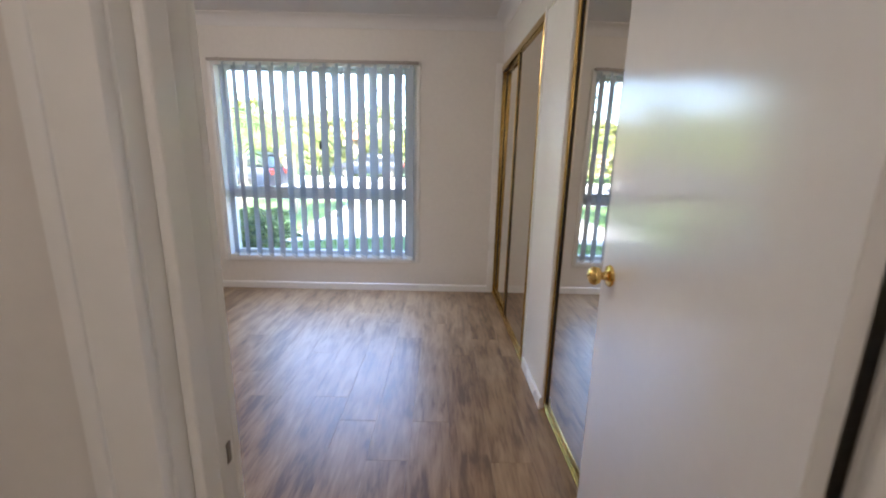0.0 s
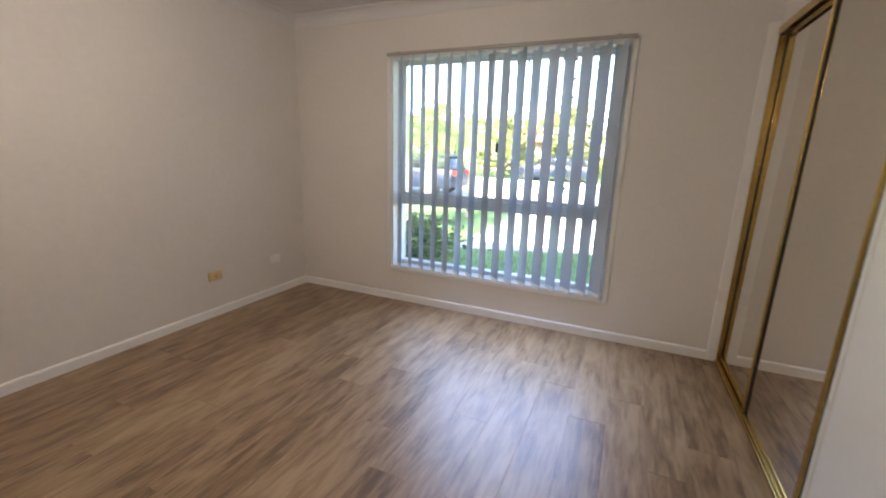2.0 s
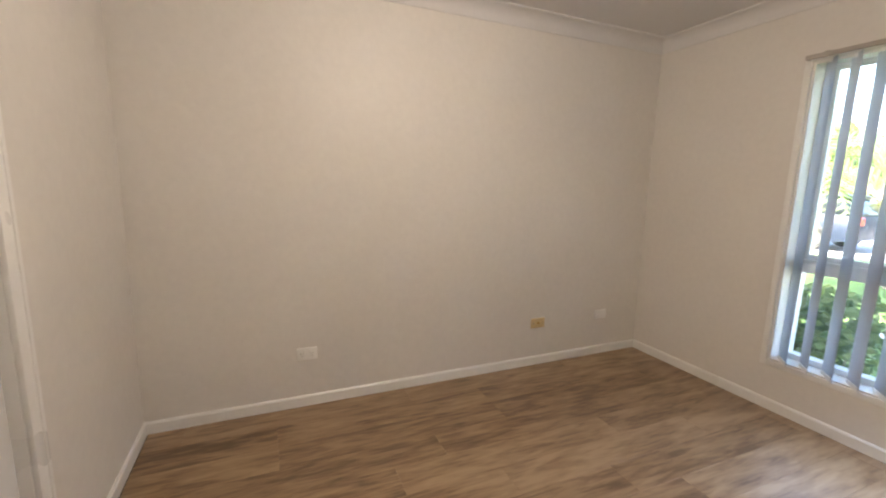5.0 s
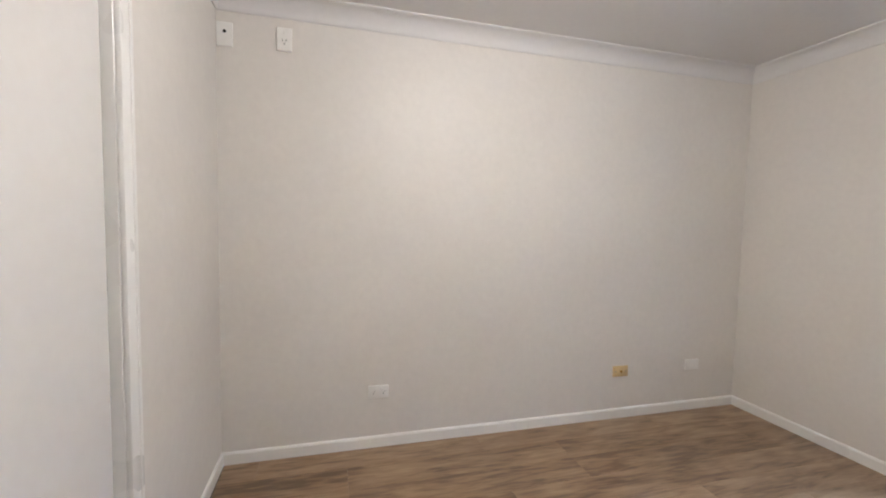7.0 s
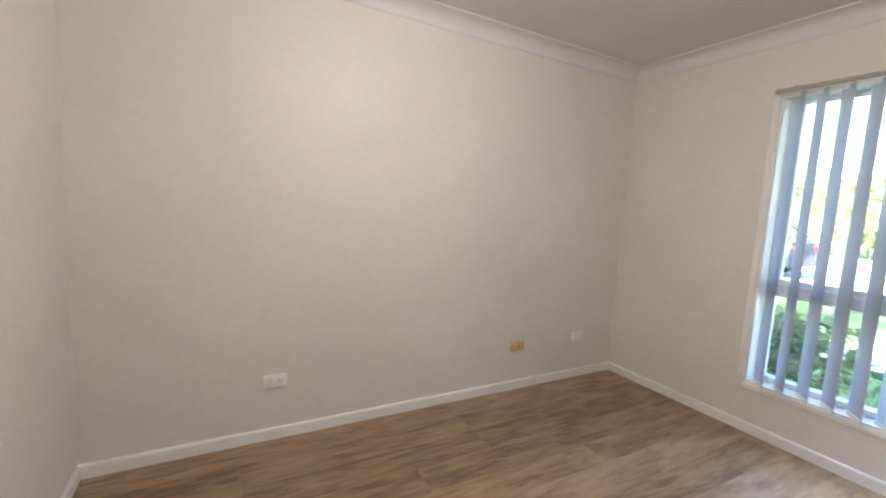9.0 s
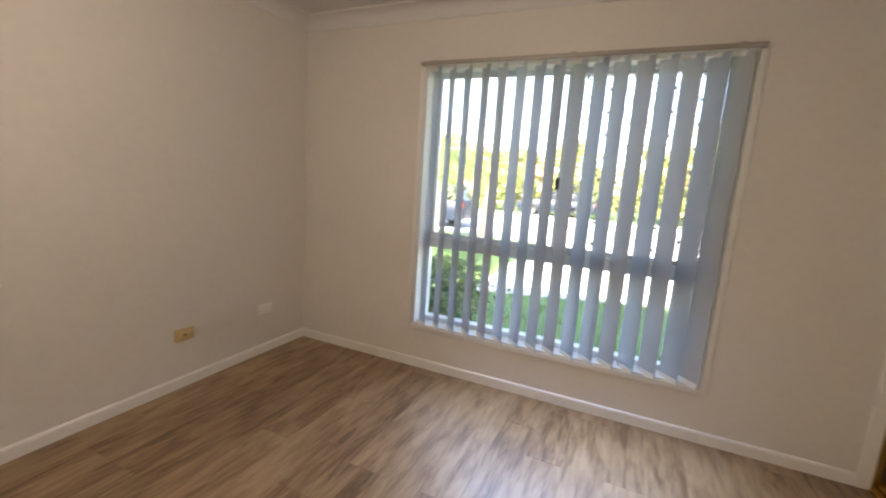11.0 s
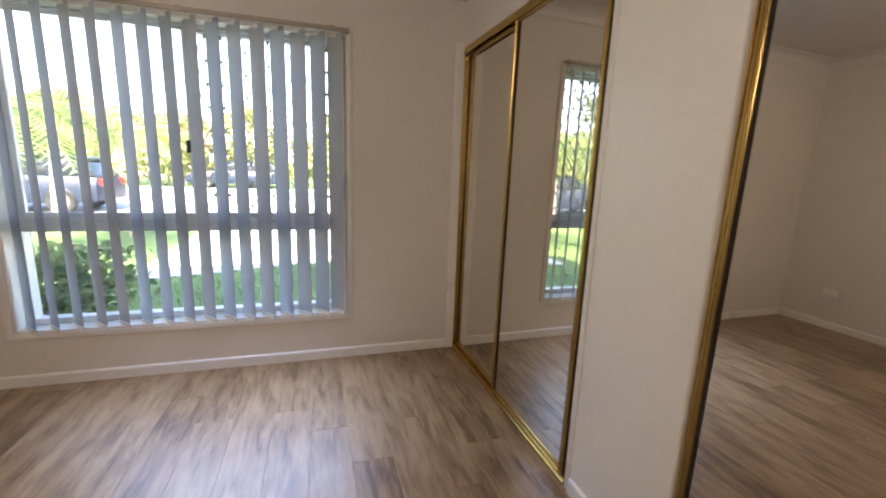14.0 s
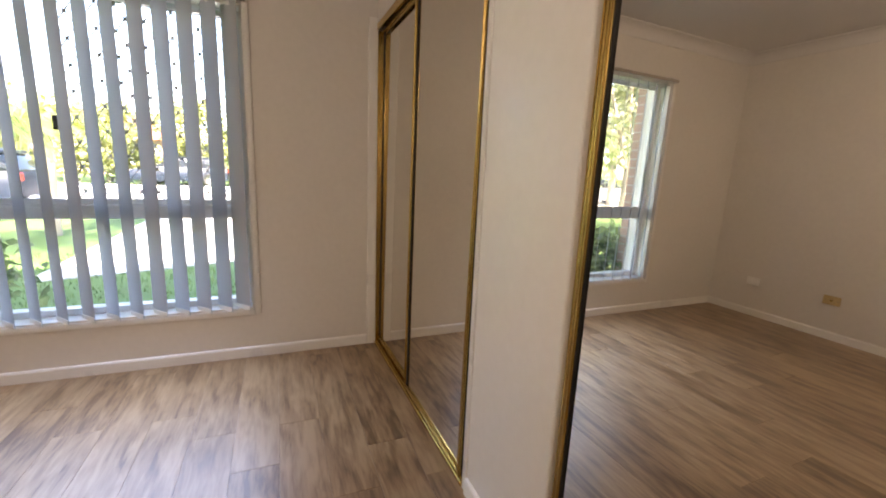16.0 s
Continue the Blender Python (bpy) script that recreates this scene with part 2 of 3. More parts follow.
W1Y0, W1Y1, W2Y0, W2Y1, WTOP = 2.588, 3.985, 0.66, 2.112, 2.032
bm = box(XE, XE + 0.09, YS, YN, WTOP, CEIL + 0.1)
box(XE, XE + 0.09, YS, W2Y0, 0, WTOP, bm=bm)
structure("wall_east", turned_east(bm), PAINT, "warm white painted wall round the built-in wardrobes")
structure("wall_pier", turned_east(box(XE, XE + 0.09, W2Y1, W1Y0, 0, WTOP - 0.001, 0.010, segments=3)), PIER, "white satin painted pier between the two wardrobes", True)
structure("wall_wardrobe_back", box(1.18, 1.3, YS, YN, 0, CEIL + 0.1), PAINT, "painted wall at the back of the wardrobes")
bm = box(HX0 - 0.1, HX1 + 0.1, HY0 - 0.1, HY0, 0, CEIL)
structure("wall_hall_south", bm, PAINT, "warm white painted hall wall")
structure("wall_hall_west", box(HX0 - 0.1, HX0, HY0, WALL_S, 0, CEIL), PAINT, "warm white painted hall wall")
structure("wall_hall_east", box(HX1, HX1 + 0.1, HY0, WALL_S, 0, CEIL), PAINT, "warm white painted hall wall")
structure("ceiling", box(XW - 0.12, 1.5, HY0 - 0.1, YN, CEIL, CEIL + 0.08), CEILING, "flat white plasterboard ceiling")
structure("subfloor", box(XW - 0.12, 1.5, HY0 - 0.1, YN, -0.2, -0.006), BLACK, "floor slab under the planks")

COVE = [(0, CEIL - 0.090), (0.006, CEIL - 0.090), (0.010, CEIL - 0.083)] + [(0.010 + 0.073 * (1 - math.cos(radians(a))), CEIL - 0.083 + 0.073 * math.sin(radians(a))) for a in range(10, 91, 10)] + [(0.090, CEIL - 0.006), (0.090, CEIL), (0, CEIL)]
bm = sweep(COVE, ((XW, YS), (XW, YN), (1, 0)))
sweep(COVE, ((XW, YN), (XE, YN), (0, -1)), bm)
east_cove = turned_east(sweep(COVE, ((XE, YN + 0.01), (XE, YS), (-1, 0))))
join(bm, east_cove)
sweep(COVE, ((XE, YS), (XW, YS), (0, 1)), bm)
structure("cornice", bm, CEILING, "white cove cornice between walls and ceiling", True)

BASE = [(0, 0), (0.012, 0), (0.012, 0.054), (0.009, 0.062), (0.004, 0.066), (0, 0.066)]


def baseboard(path):
    structure("baseboard", sweep(BASE, path), TRIM, "glossy white painted baseboard along the wall")


baseboard(((XW, YS), (XW, YN), (1, 0)))
baseboard(((XW + 0.012, YN), (XE - 0.089, YN), (0, -1)))
baseboard(((XW + 0.012, YS), (EX0 - 0.075, YS), (0, 1)))
baseboard(((EX1 + 0.075, YS), (-0.62, YS), (0, 1)))
structure("baseboard", turned_east(sweep(BASE, ((XE, W2Y1 + 0.002), (XE, W1Y0 - 0.034), (-1, 0)))), TRIM, "glossy white painted baseboard between the wardrobes")


# ---- floor planks ----
def floor_planks():
    floor = tagged(empty("floor"), "grey-brown oak vinyl plank floor running towards the window", kind="structure")
    rnd = random.Random(5)
    wide, lengthy = 0.18, 1.22
    meshes = {}

    def plank(x0, x1, y0, y1):
        key = (round(x1 - x0, 3), round(y1 - y0, 3))
        if key not in meshes:
            meshes[key] = mesh_of("plank", box(0.0001, key[0] - 0.0001, 0.0001, key[1] - 0.0001, -0.006, 0, 0.0009), PLANK)
        ob = new("plank", meshes[key])
        ob.parent, ob.location = floor, (x0, y0, 0)

    x = XW
    while x < 1.18:
        x1 = min(x + wide, 1.18)
        y = 0.60 - rnd.choice((0.1, 0.35, 0.6, 0.85, 1.05))
        while y < YN:
            a, b = max(y, 0.60), min(y + lengthy, YN)
            if b - a > 0.02:
                plank(x, x1, a, b)
            y += lengthy
        x = x1
    x = HX0
    while x < HX1:
        x1 = min(x + wide, HX1)
        y = HY0 - rnd.choice((0, 0.3, 0.6, 0.9))
        while y < 0.60:
            a, b = max(y, HY0), min(y + lengthy, 0.60)
            if b - a > 0.02:
                plank(x, x1, a, b)
            y += lengthy
        x = x1


# ---- doorways ----
ARCH = 0.068


def architrave(x0, x1, y, out, name):
    """Two legs and a head round a doorway, with a rounded inner and stepped outer edge."""
    a, b = sorted((y, y + out * 0.016))
    c, d = sorted((y, y + out * 0.020))
    bm = box(x0 - ARCH, x0, a, b, 0, DH + ARCH, 0.004, segments=2)
    box(x1, x1 + ARCH, a, b, 0, DH + ARCH, 0.004, bm=bm, segments=2)
    box(x0 + 0.0005, x1 - 0.0005, a, b, DH, DH + ARCH, 0.004, bm=bm, segments=2)
    for s, t in ((x0 - ARCH + 0.004, x0 - ARCH + 0.022), (x1 + ARCH - 0.022, x1 + ARCH - 0.004)):
        box(s, t, c, d, 0, DH + ARCH - 0.004, 0.004, bm=bm, segments=2)
    structure(name, bm, TRIM, "glossy white painted timber door architrave", True)


def jamb(x0, x1, name, stop_y, ya, yb):
    bm = box(x0 - 0.02, x0, ya, yb, 0, DH + 0.02, 0.002)
    box(x1, x1 + 0.02, ya, yb, 0, DH + 0.02, 0.002, bm=bm)
    box(x0, x1, ya, yb, DH, DH + 0.02, 0.002, bm=bm)
    box(x0, x0 + 0.012, stop_y[0], stop_y[1], 0, DH, 0.003, bm=bm, segments=2)
    box(x1 - 0.012, x1, stop_y[0], stop_y[1], 0, DH, 0.003, bm=bm, segments=2)
    box(x0 + 0.012, x1 - 0.012, stop_y[0], stop_y[1], DH - 0.012, DH, 0.003, bm=bm, segments=2)
    structure(name, bm, TRIM, "glossy white painted timber door jamb with stop")


jamb(DX0, DX1, "door_frame_1", (WALL_E + 0.025, WALL_E + 0.058), WALL_E, YE)
jamb(EX0, EX1, "door_frame_2", (WALL_S + 0.005, WALL_S + 0.04), WALL_S, YS)
architrave(DX0, DX1, YE, 1, "trim")
architrave(DX0, DX1, WALL_E, -1, "trim")
architrave(EX0, EX1, YS, 1, "trim")
structure("door_2", box(EX0 + 0.003, EX1 - 0.003, YS - 0.065, YS - 0.03, 0.008, DH - 0.003, 0.002), DOOR, "plain white painted flush door, closed")


def knob(parent, m):
    """A ball knob on a stepped rose, out along m's z axis."""
    return part("knob", turned([(0.032, 0), (0.033, 0.003), (0.030, 0.008), (0.020, 0.011), (0.013, 0.014), (0.0115, 0.028), (0.015, 0.032), (0.0245, 0.036), (0.0275, 0.043), (0.0275, 0.052), (0.024, 0.059), (0.016, 0.064), (0.006, 0.066)], m), BRASS, parent, "polished brass round knob and rose", True)


def entry_door():
    door = tagged(empty("door_1", pose(DX1 - 0.017, YE + 0.026, 0, 0, 0, 90)), "plain glossy white flush door with brass knob, standing open", "door", kind="structure")
    w, t = 0.748, 0.035
    m = door.matrix_basis
    bm = box(-0.008, w, 0, t, 0.010, DH - 0.004, 0.002)
    bm.transform(m)
    part("leaf", bm, DOOR, door, smooth=False)
    knob(door, m @ pose(w - 0.065, t, 0.952, -90, 0, 0))
    knob(door, m @ pose(w - 0.065, 0, 0.952, 90, 0, 0) @ Matrix.Diagonal((1, 1, 0.6, 1)))
    bm = box(w - 0.001, w + 0.0015, 0.006, t - 0.006, 0.892, 1.012, 0.0005)
    box(w, w + 0.009, 0.012, t - 0.012, 0.937, 0.967, 0.002, bm=bm)
    bm.transform(m)
    part("latch_plate", bm, BRASS, door)
    for z in (0.22, 1.25, 1.82):
        bm = turned([(0.007, -0.05), (0.007, 0.05)], m @ pose(-0.010, -0.004, z), sides=12)
        part("hinge", bm, STEEL, door)


entry_door()
structure("strike_plate", box(DX0, DX0 + 0.0015, YE - 0.019, YE - 0.010, 0.91, 0.938, 0.0005), STEEL, "small dark strike plate set in the jamb")


# ---- window ----
def window():
    win = tagged(empty("window_1"), "white aluminium window, two upper lights over a fixed lower pane", "window", kind="structure")
    tw, th, d = 0.034, 0.022, 0.012
    bm = box(WX0 - tw, WX0, YN - d, YN + 0.004, WZ0 - tw, WZ1 + th, 0.003, segments=2)
    box(WX1, WX1 + tw, YN - d, YN + 0.004, WZ0 - tw, WZ1 + th, 0.003, bm=bm, segments=2)
    box(WX0, WX1, YN - d, YN + 0.004, WZ1, WZ1 + th, 0.003, bm=bm, segments=2)
    box(WX0, WX1, YN - d, YN + 0.004, WZ0 - tw, WZ0, 0.003, bm=bm, segments=2)
    part("window_trim", bm, TRIM, win, "narrow white painted trim", True)
    e = 0.012
    bm = box(WX0, WX0 + e, YN + 0.004, Y_OUT - 0.09, WZ0, WZ1)
    box(WX1 - e, WX1, YN + 0.004, Y_OUT - 0.09, WZ0, WZ1, bm=bm)
    box(WX0 + e, WX1 - e, YN + 0.004, Y_OUT - 0.09, WZ1 - e, WZ1, bm=bm)
    part("reveal", bm, TRIM, win, "white painted reveal boards")
    part("window_sill", box(WX0 + e, WX1 - e, YN - 0.006, Y_OUT - 0.09, WZ0, WZ0 + e, 0.003, segments=2), TRIM, win, "white painted sill board")
    ax0, ax1, az0, az1 = WX0 + e, WX1 - e, WZ0 + e, WZ1 - e
    y0, y1, f, ft = Y_OUT - 0.16, Y_OUT - 0.09, 0.035, 0.014
    bm = box(ax0, ax0 + f, y0, y1, az0, az1, 0.003)
    box(ax1 - f, ax1, y0, y1, az0, az1, 0.003, bm=bm)
    box(ax0 + f, ax1 - f, y0, y1, az0, az0 + f, 0.003, bm=bm)
    box(ax0 + f, ax1 - f, y0, y1, az1 - ft, az1, 0.003, bm=bm)
    part("window_frame", bm, ALU, win)
    zt, xm = 0.895, -1.160
    bm = box(ax0 + f, ax1 - f, y0 - 0.004, y1, zt - 0.040, zt + 0.038, 0.004)
    box(ax0 + f, ax1 - f, y0 - 0.012, y0 + 0.01, zt + 0.020, zt + 0.038, 0.003, bm=bm)
    part("transom", bm, ALU, win)
    for name, a, b, yy in (("sash", ax0 + f, xm + 0.02, y0 + 0.008), ("sash", xm - 0.02, ax1 - f, y0 + 0.036)):
        s, lo, hi = 0.028, zt + 0.038, az1 - ft
        bm = box(a, a + s, yy, yy + 0.024, lo, hi, 0.002)
        box(b - s, b, yy, yy + 0.024, lo, hi, 0.002, bm=bm)
        box(a + s, b - s, yy, yy + 0.024, lo, lo + s, 0.002, bm=bm)
        box(a + s, b - s, yy, yy + 0.024, hi - 0.018, hi, 0.002, bm=bm)
        sash = part(name, bm, ALU, win)
        part("pane", box(a + s - 0.004, b - s + 0.004, yy + 0.010, yy + 0.014, lo + s - 0.004, hi - 0.014), GLASS, sash).visible_shadow = False
    part("pane", box(ax0 + f - 0.004, ax1 - f + 0.004, y0 + 0.03, y0 + 0.034, az0 + f - 0.004, zt - 0.036), GLASS, win).visible_shadow = False
    bm = box(xm - 0.024, xm - 0.004, y0 - 0.014, y0 + 0.009, 1.312, 1.384, 0.004, segments=2)
    box(xm - 0.018, xm - 0.010, y0 - 0.022, y0 - 0.010, 1.322, 1.352, 0.003, bm=bm)
    part("latch", bm, LATCH, win, "black window latch")
    return xm, ax1 - f, zt + 0.038, az1 - ft


GX0, GX1, GZ0, GZ1 = window()


def grille():
    """A diamond security grille with a boss at each crossing, outside the sliding light."""
    g = tagged(empty("security_grille"), "grey steel diamond security grille over the sliding light", "grille")
    y, step_x, step_z = Y_OUT - 0.065, 0.085, 0.13
    bm = bmesh.new()
    boss_me = mesh_of("boss", box(-0.0075, 0.0075, -0.007, 0.007, -0.009, 0.009, 0.002), GRILLE)
    nx, nz = int((GX1 - GX0) / step_x) + 1, int((GZ1 - GZ0) / step_z) + 1
    for i in range(-nz, nx + 1):
        for s in (1, -1):
            a0 = i if s == 1 else i + nz
            p = Vector((GX0 + a0 * step_x, y, GZ0))
            q = Vector((GX0 + (a0 + s * nz) * step_x, y, GZ0 + nz * step_z))
            w = q - p
            lo, hi = 0.0, 1.0
            for axis, c0, c1 in ((0, GX0, GX1), (2, GZ0, GZ1)):
                u, v = sorted(((c0 - p[axis]) / w[axis], (c1 - p[axis]) / w[axis]))
                lo, hi = max(lo, u), min(hi, v)
            if hi - lo > 0.02:
                a, b = p + w * lo, p + w * hi
                m = Matrix.Translation((a + b) / 2) @ w.to_track_quat("X", "Y").to_matrix().to_4x4() @ Matrix.Diagonal(((b - a).length, 0.0045, 0.005, 1))
                bmesh.ops.create_cube(bm, size=1, matrix=m)
    for i in range(nx + 1):
        for j in range(2 * nz + 1):
            x, z = GX0 + (i + (0.5 if j % 2 else 0)) * step_x, GZ0 + j * step_z / 2
            if x < GX1 - 0.01 and z < GZ1 - 0.01:
                o = new("boss", boss_me)
                o.location, o.parent = (x, y, z), g
    part("lattice", bm, GRILLE, g)
    bm = box(GX0, GX0 + 0.014, y - 0.01, y + 0.01, GZ0, GZ1, 0.002)
    box(GX1 - 0.014, GX1, y - 0.01, y + 0.01, GZ0, GZ1, 0.002, bm=bm)
    box(GX0 + 0.014, GX1 - 0.014, y - 0.01, y + 0.01, GZ0, GZ0 + 0.014, 0.002, bm=bm)
    box(GX0 + 0.014, GX1 - 0.014, y - 0.01, y + 0.01, GZ1 - 0.014, GZ1, 0.002, bm=bm)
    part("grille_frame", bm, GRILLE, g)


grille()


def vertical_blind():
    blind = tagged(empty("vertical_blind"), "pale grey fabric vertical blind, slats half turned", "blind")
    bm = box(WX0 - 0.02, WX1 + 0.022, YN - 0.046, YN - 0.001, WZ1 + 0.008, WZ1 + 0.031, 0.004, segments=2)
    part("headrail", bm, RAIL, blind, "dull aluminium headrail", True)
    part("track", box(WX0 + 0.002, WX1 - 0.002, YN - 0.034, YN - 0.001, WZ1 + 0.0045, WZ1 + 0.0075, 0.001), TRIM, blind, "white track under the headrail")
    for x in (WX0 + 0.08, -1.14, WX1 - 0.08):
        part("bracket", box(x - 0.014, x + 0.014, YN - 0.050, YN - 0.0455, WZ1 + 0.006, WZ1 + 0.035, 0.002), RAIL, blind)
    deep, y = 0.122, YN - 0.004
    top, low = WZ1 + 0.001, WZ0 + 0.006

    def slat_mesh():
        b2 = bmesh.new()
        cols = []
        for i in range(7):
            u = (i / 6 - 0.5) * deep
            bow = 0.002 * (1 - (2 * i / 6 - 1) ** 2)
            cols.append([b2.verts.new((u, bow, z)) for z in (low, low + 0.03, 1.2, top)])
        for p, q in zip(cols, cols[1:]):
            for k in range(3):
                b2.faces.new((p[k], q[k], q[k + 1], p[k + 1]))
        bmesh.ops.solidify(b2, geom=b2.faces[:], thickness=0.0008)
        return mesh_of("slat", b2, FABRIC, True)

    slat_me = slat_mesh()
    weight_me = mesh_of("weight", box(-deep / 2 + 0.004, deep / 2 - 0.004, 0.0012, 0.0052, low - 0.001, low + 0.028, 0.001), PLASTIC)
    hook_me = mesh_of("hanger", box(-0.012, 0.012, 0.001, 0.006, top - 0.020, top + 0.003, 0.001), PLASTIC)
    rnd = random.Random(2)
    xs = [-1.980] + [-1.873 + i * 0.1096 for i in range(14)] + [-0.352]
    for i, x in enumerate(xs):
        turn = 134 + rnd.uniform(-1.5, 1.5)
        ob = new("slat", slat_me)
        ob.parent = blind
        ob.matrix_basis = pose(x, y, 0, rnd.uniform(-0.15, 0.15), rnd.uniform(-0.2, 0.2), turn)
        for nm, me in (("weight", weight_me), ("hanger", hook_me)):
            o = new(nm, me)
            o.parent = ob


vertical_blind()


# ---- wardrobes ----
def mirror_door(parent, y0, y1, x, z0, z1, south, north, lean):
    """A sliding mirror in a gold frame: ribbed stiles of the given widths, rails, black edge strips and the glass. Its
    face looks to -x.
    """
    w, d = 0.021, 0.022
    door = part("sliding_door", turned_east(box(x + 0.0064, x + 0.016, y0 + 0.004, y1 - 0.004, z0 + 0.004, z1 - 0.004), lean, x), BLACK, parent, "mirrored sliding door in a gold frame")
    for a, b in ((y0, y0 + south), (y1 - north, y1)):
        bm = box(x - 0.004, x + d - 0.004, a, b, z0, z1, 0.003, segments=2)
        if b - a > 0.015:
            for c in (a + (b - a) * 0.3, a + (b - a) * 0.68):
                box(x - 0.0075, x, c - 0.0035, c + 0.0035, z0, z1, 0.002, bm=bm)
        part("stile", turned_east(bm, lean, x), GOLD, door, "gold anodised stile", True)
    for a, b in ((z0, z0 + 0.030), (z1 - w, z1)):
        bm = box(x - 0.003, x + d - 0.006, y0 + south, y1 - north, a, b, 0.004, segments=2)
        box(x - 0.006, x, y0 + south, y1 - north, (a + b) / 2 - 0.003, (a + b) / 2 + 0.003, 0.002, bm=bm)
        part("rail", turned_east(bm, lean, x), GOLD, door, "gold anodised rail", True)
    # narrow black strips along the inner edges of the stiles
    for a, b in ((y0 + south, y0 + south + 0.004), (y1 - north - min(0.004, north / 3), y1 - north)):
        part("edge_strip", turned_east(box(x - 0.001, x + 0.006, a, b, z0 + 0.03, z1 - w), lean, x), BLACK, door, "black strip between stile and mirror")
    part("mirror", turned_east(box(x + 0.0055, x + 0.0062, y0 + south, y1 - north, z0 + 0.03, z1 - w), lean, x), MIRROR, door, "clear silvered mirror")


def wardrobe(y0, y1, x, label, north_front, lean):
    unit = tagged(empty("built_in_wardrobe"), label, "wardrobe", "mirrored wardrobes")
    mid = (y0 + y1) / 2
    depth = 0.075
    bm = box(x - 0.010, x + depth, y0, y1, 0.0, 0.020, 0.003)
    for k in (0.000, 0.024, 0.052):
        box(x + k, x + k + 0.005, y0, y1, 0.019, 0.030, 0.001, bm=bm)
    part("bottom_track", turned_east(bm), GOLD, unit, "ribbed gold floor track", True)
    bm = box(x - 0.010, x - 0.004, y0, y1, WTOP - 0.040, WTOP, 0.002)
    box(x - 0.004, x + depth, y0, y1, WTOP - 0.008, WTOP - 0.001, 0.001, bm=bm)
    box(x + 0.0185, x + 0.0195, y0, y1, WTOP - 0.028, WTOP - 0.008, bm=bm)
    part("top_track", turned_east(bm), GOLD, unit, "gold head track", True)
    part("side_channel", turned_east(box(x - 0.004, x + depth, y1 - 0.004, y1, 0.020, WTOP - 0.041, 0.001)), GOLD, unit, "gold side channel", True)
    # black strip put in for the shade of the gap beside the door
    part("side_gap_shade", turned_east(box(x + 0.001, x + depth, y0, y0 + 0.013, 0.020, WTOP - 0.041)), BLACK, unit, "black strip for the shade in the side gap")
    front, back = x - 0.001, x + 0.024
    wide, slim = 0.025, 0.006
    mirror_door(unit, y0 + 0.014, mid + 0.02, back if north_front else front, 0.032, WTOP - 0.030, wide, wide, lean)
    mirror_door(unit, mid - 0.02, y1 - 0.0045, front if north_front else back, 0.032, WTOP - 0.030, wide, wide if north_front else slim, lean)


wardrobe(W1Y0, W1Y1, XE, "built-in wardrobe with two gold-framed mirror doors beside the window", False, 0.3)
wardrobe(W2Y0, W2Y1, XE + 0.022, "built-in wardrobe with gold-framed mirror doors behind the open door", True, 0.4)
bm = box(XE - 0.006, XE + 0.02, W1Y0 - 0.030, W1Y0 - 0.002, 0.0, WTOP + 0.02, 0.004, segments=2)
structure("trim", turned_east(bm), TRIM, "narrow white painted trim beside the wardrobe", True)
structure("trim", turned_east(box(XE - 0.060, XE - 0.002, YN - 0.016, YN + 0.002, 0.0, WTOP + 0.03, 0.003)), TRIM, "narrow white painted trim in the corner")


# ---- ceiling lights, added as fill ----
def ceiling_fill_light(x, y, watts, label):
    """A round oyster light: base ring, frosted dome, and its lamp under the dome."""
    light = tagged(empty("ceiling_fill_light", pose(x, y, CEIL)), label, "ceiling light")
    part("base", turned([(0.17, -0.03), (0.175, -0.026), (0.175, 0.0)], pose(x, y, CEIL), sides=40), TRIM, light, smooth=True)
    prof = [(0.160 * math.cos(radians(a)), -0.031 - 0.045 * math.sin(radians(a))) for a in range(0, 90, 10)] + [(0.004, -0.076)]
    part("diffuser", turned(prof, pose(x, y, CEIL), sides=40), OPAL, light, "frosted glowing dome", True)
    lamp = new("ceiling_fill_lamp", bpy.data.lights.new("ceiling_fill_lamp", "POINT"))
    lamp.data.shadow_soft_size, lamp.data.energy, lamp.data.color = 0.08, watts, (1.0, 0.87, 0.72)
    lamp.location = (x, y, CEIL - 0.17)


# both lights are unseen, added to brighten the walls and the hall
ceiling_fill_light(-1.55, 1.95, 2.9, "round frosted oyster light, on, unseen, added to the ceiling as fill")
ceiling_fill_light(0.0, -0.6, 0.75, "round frosted oyster light, on, unseen, added in the hall as fill")


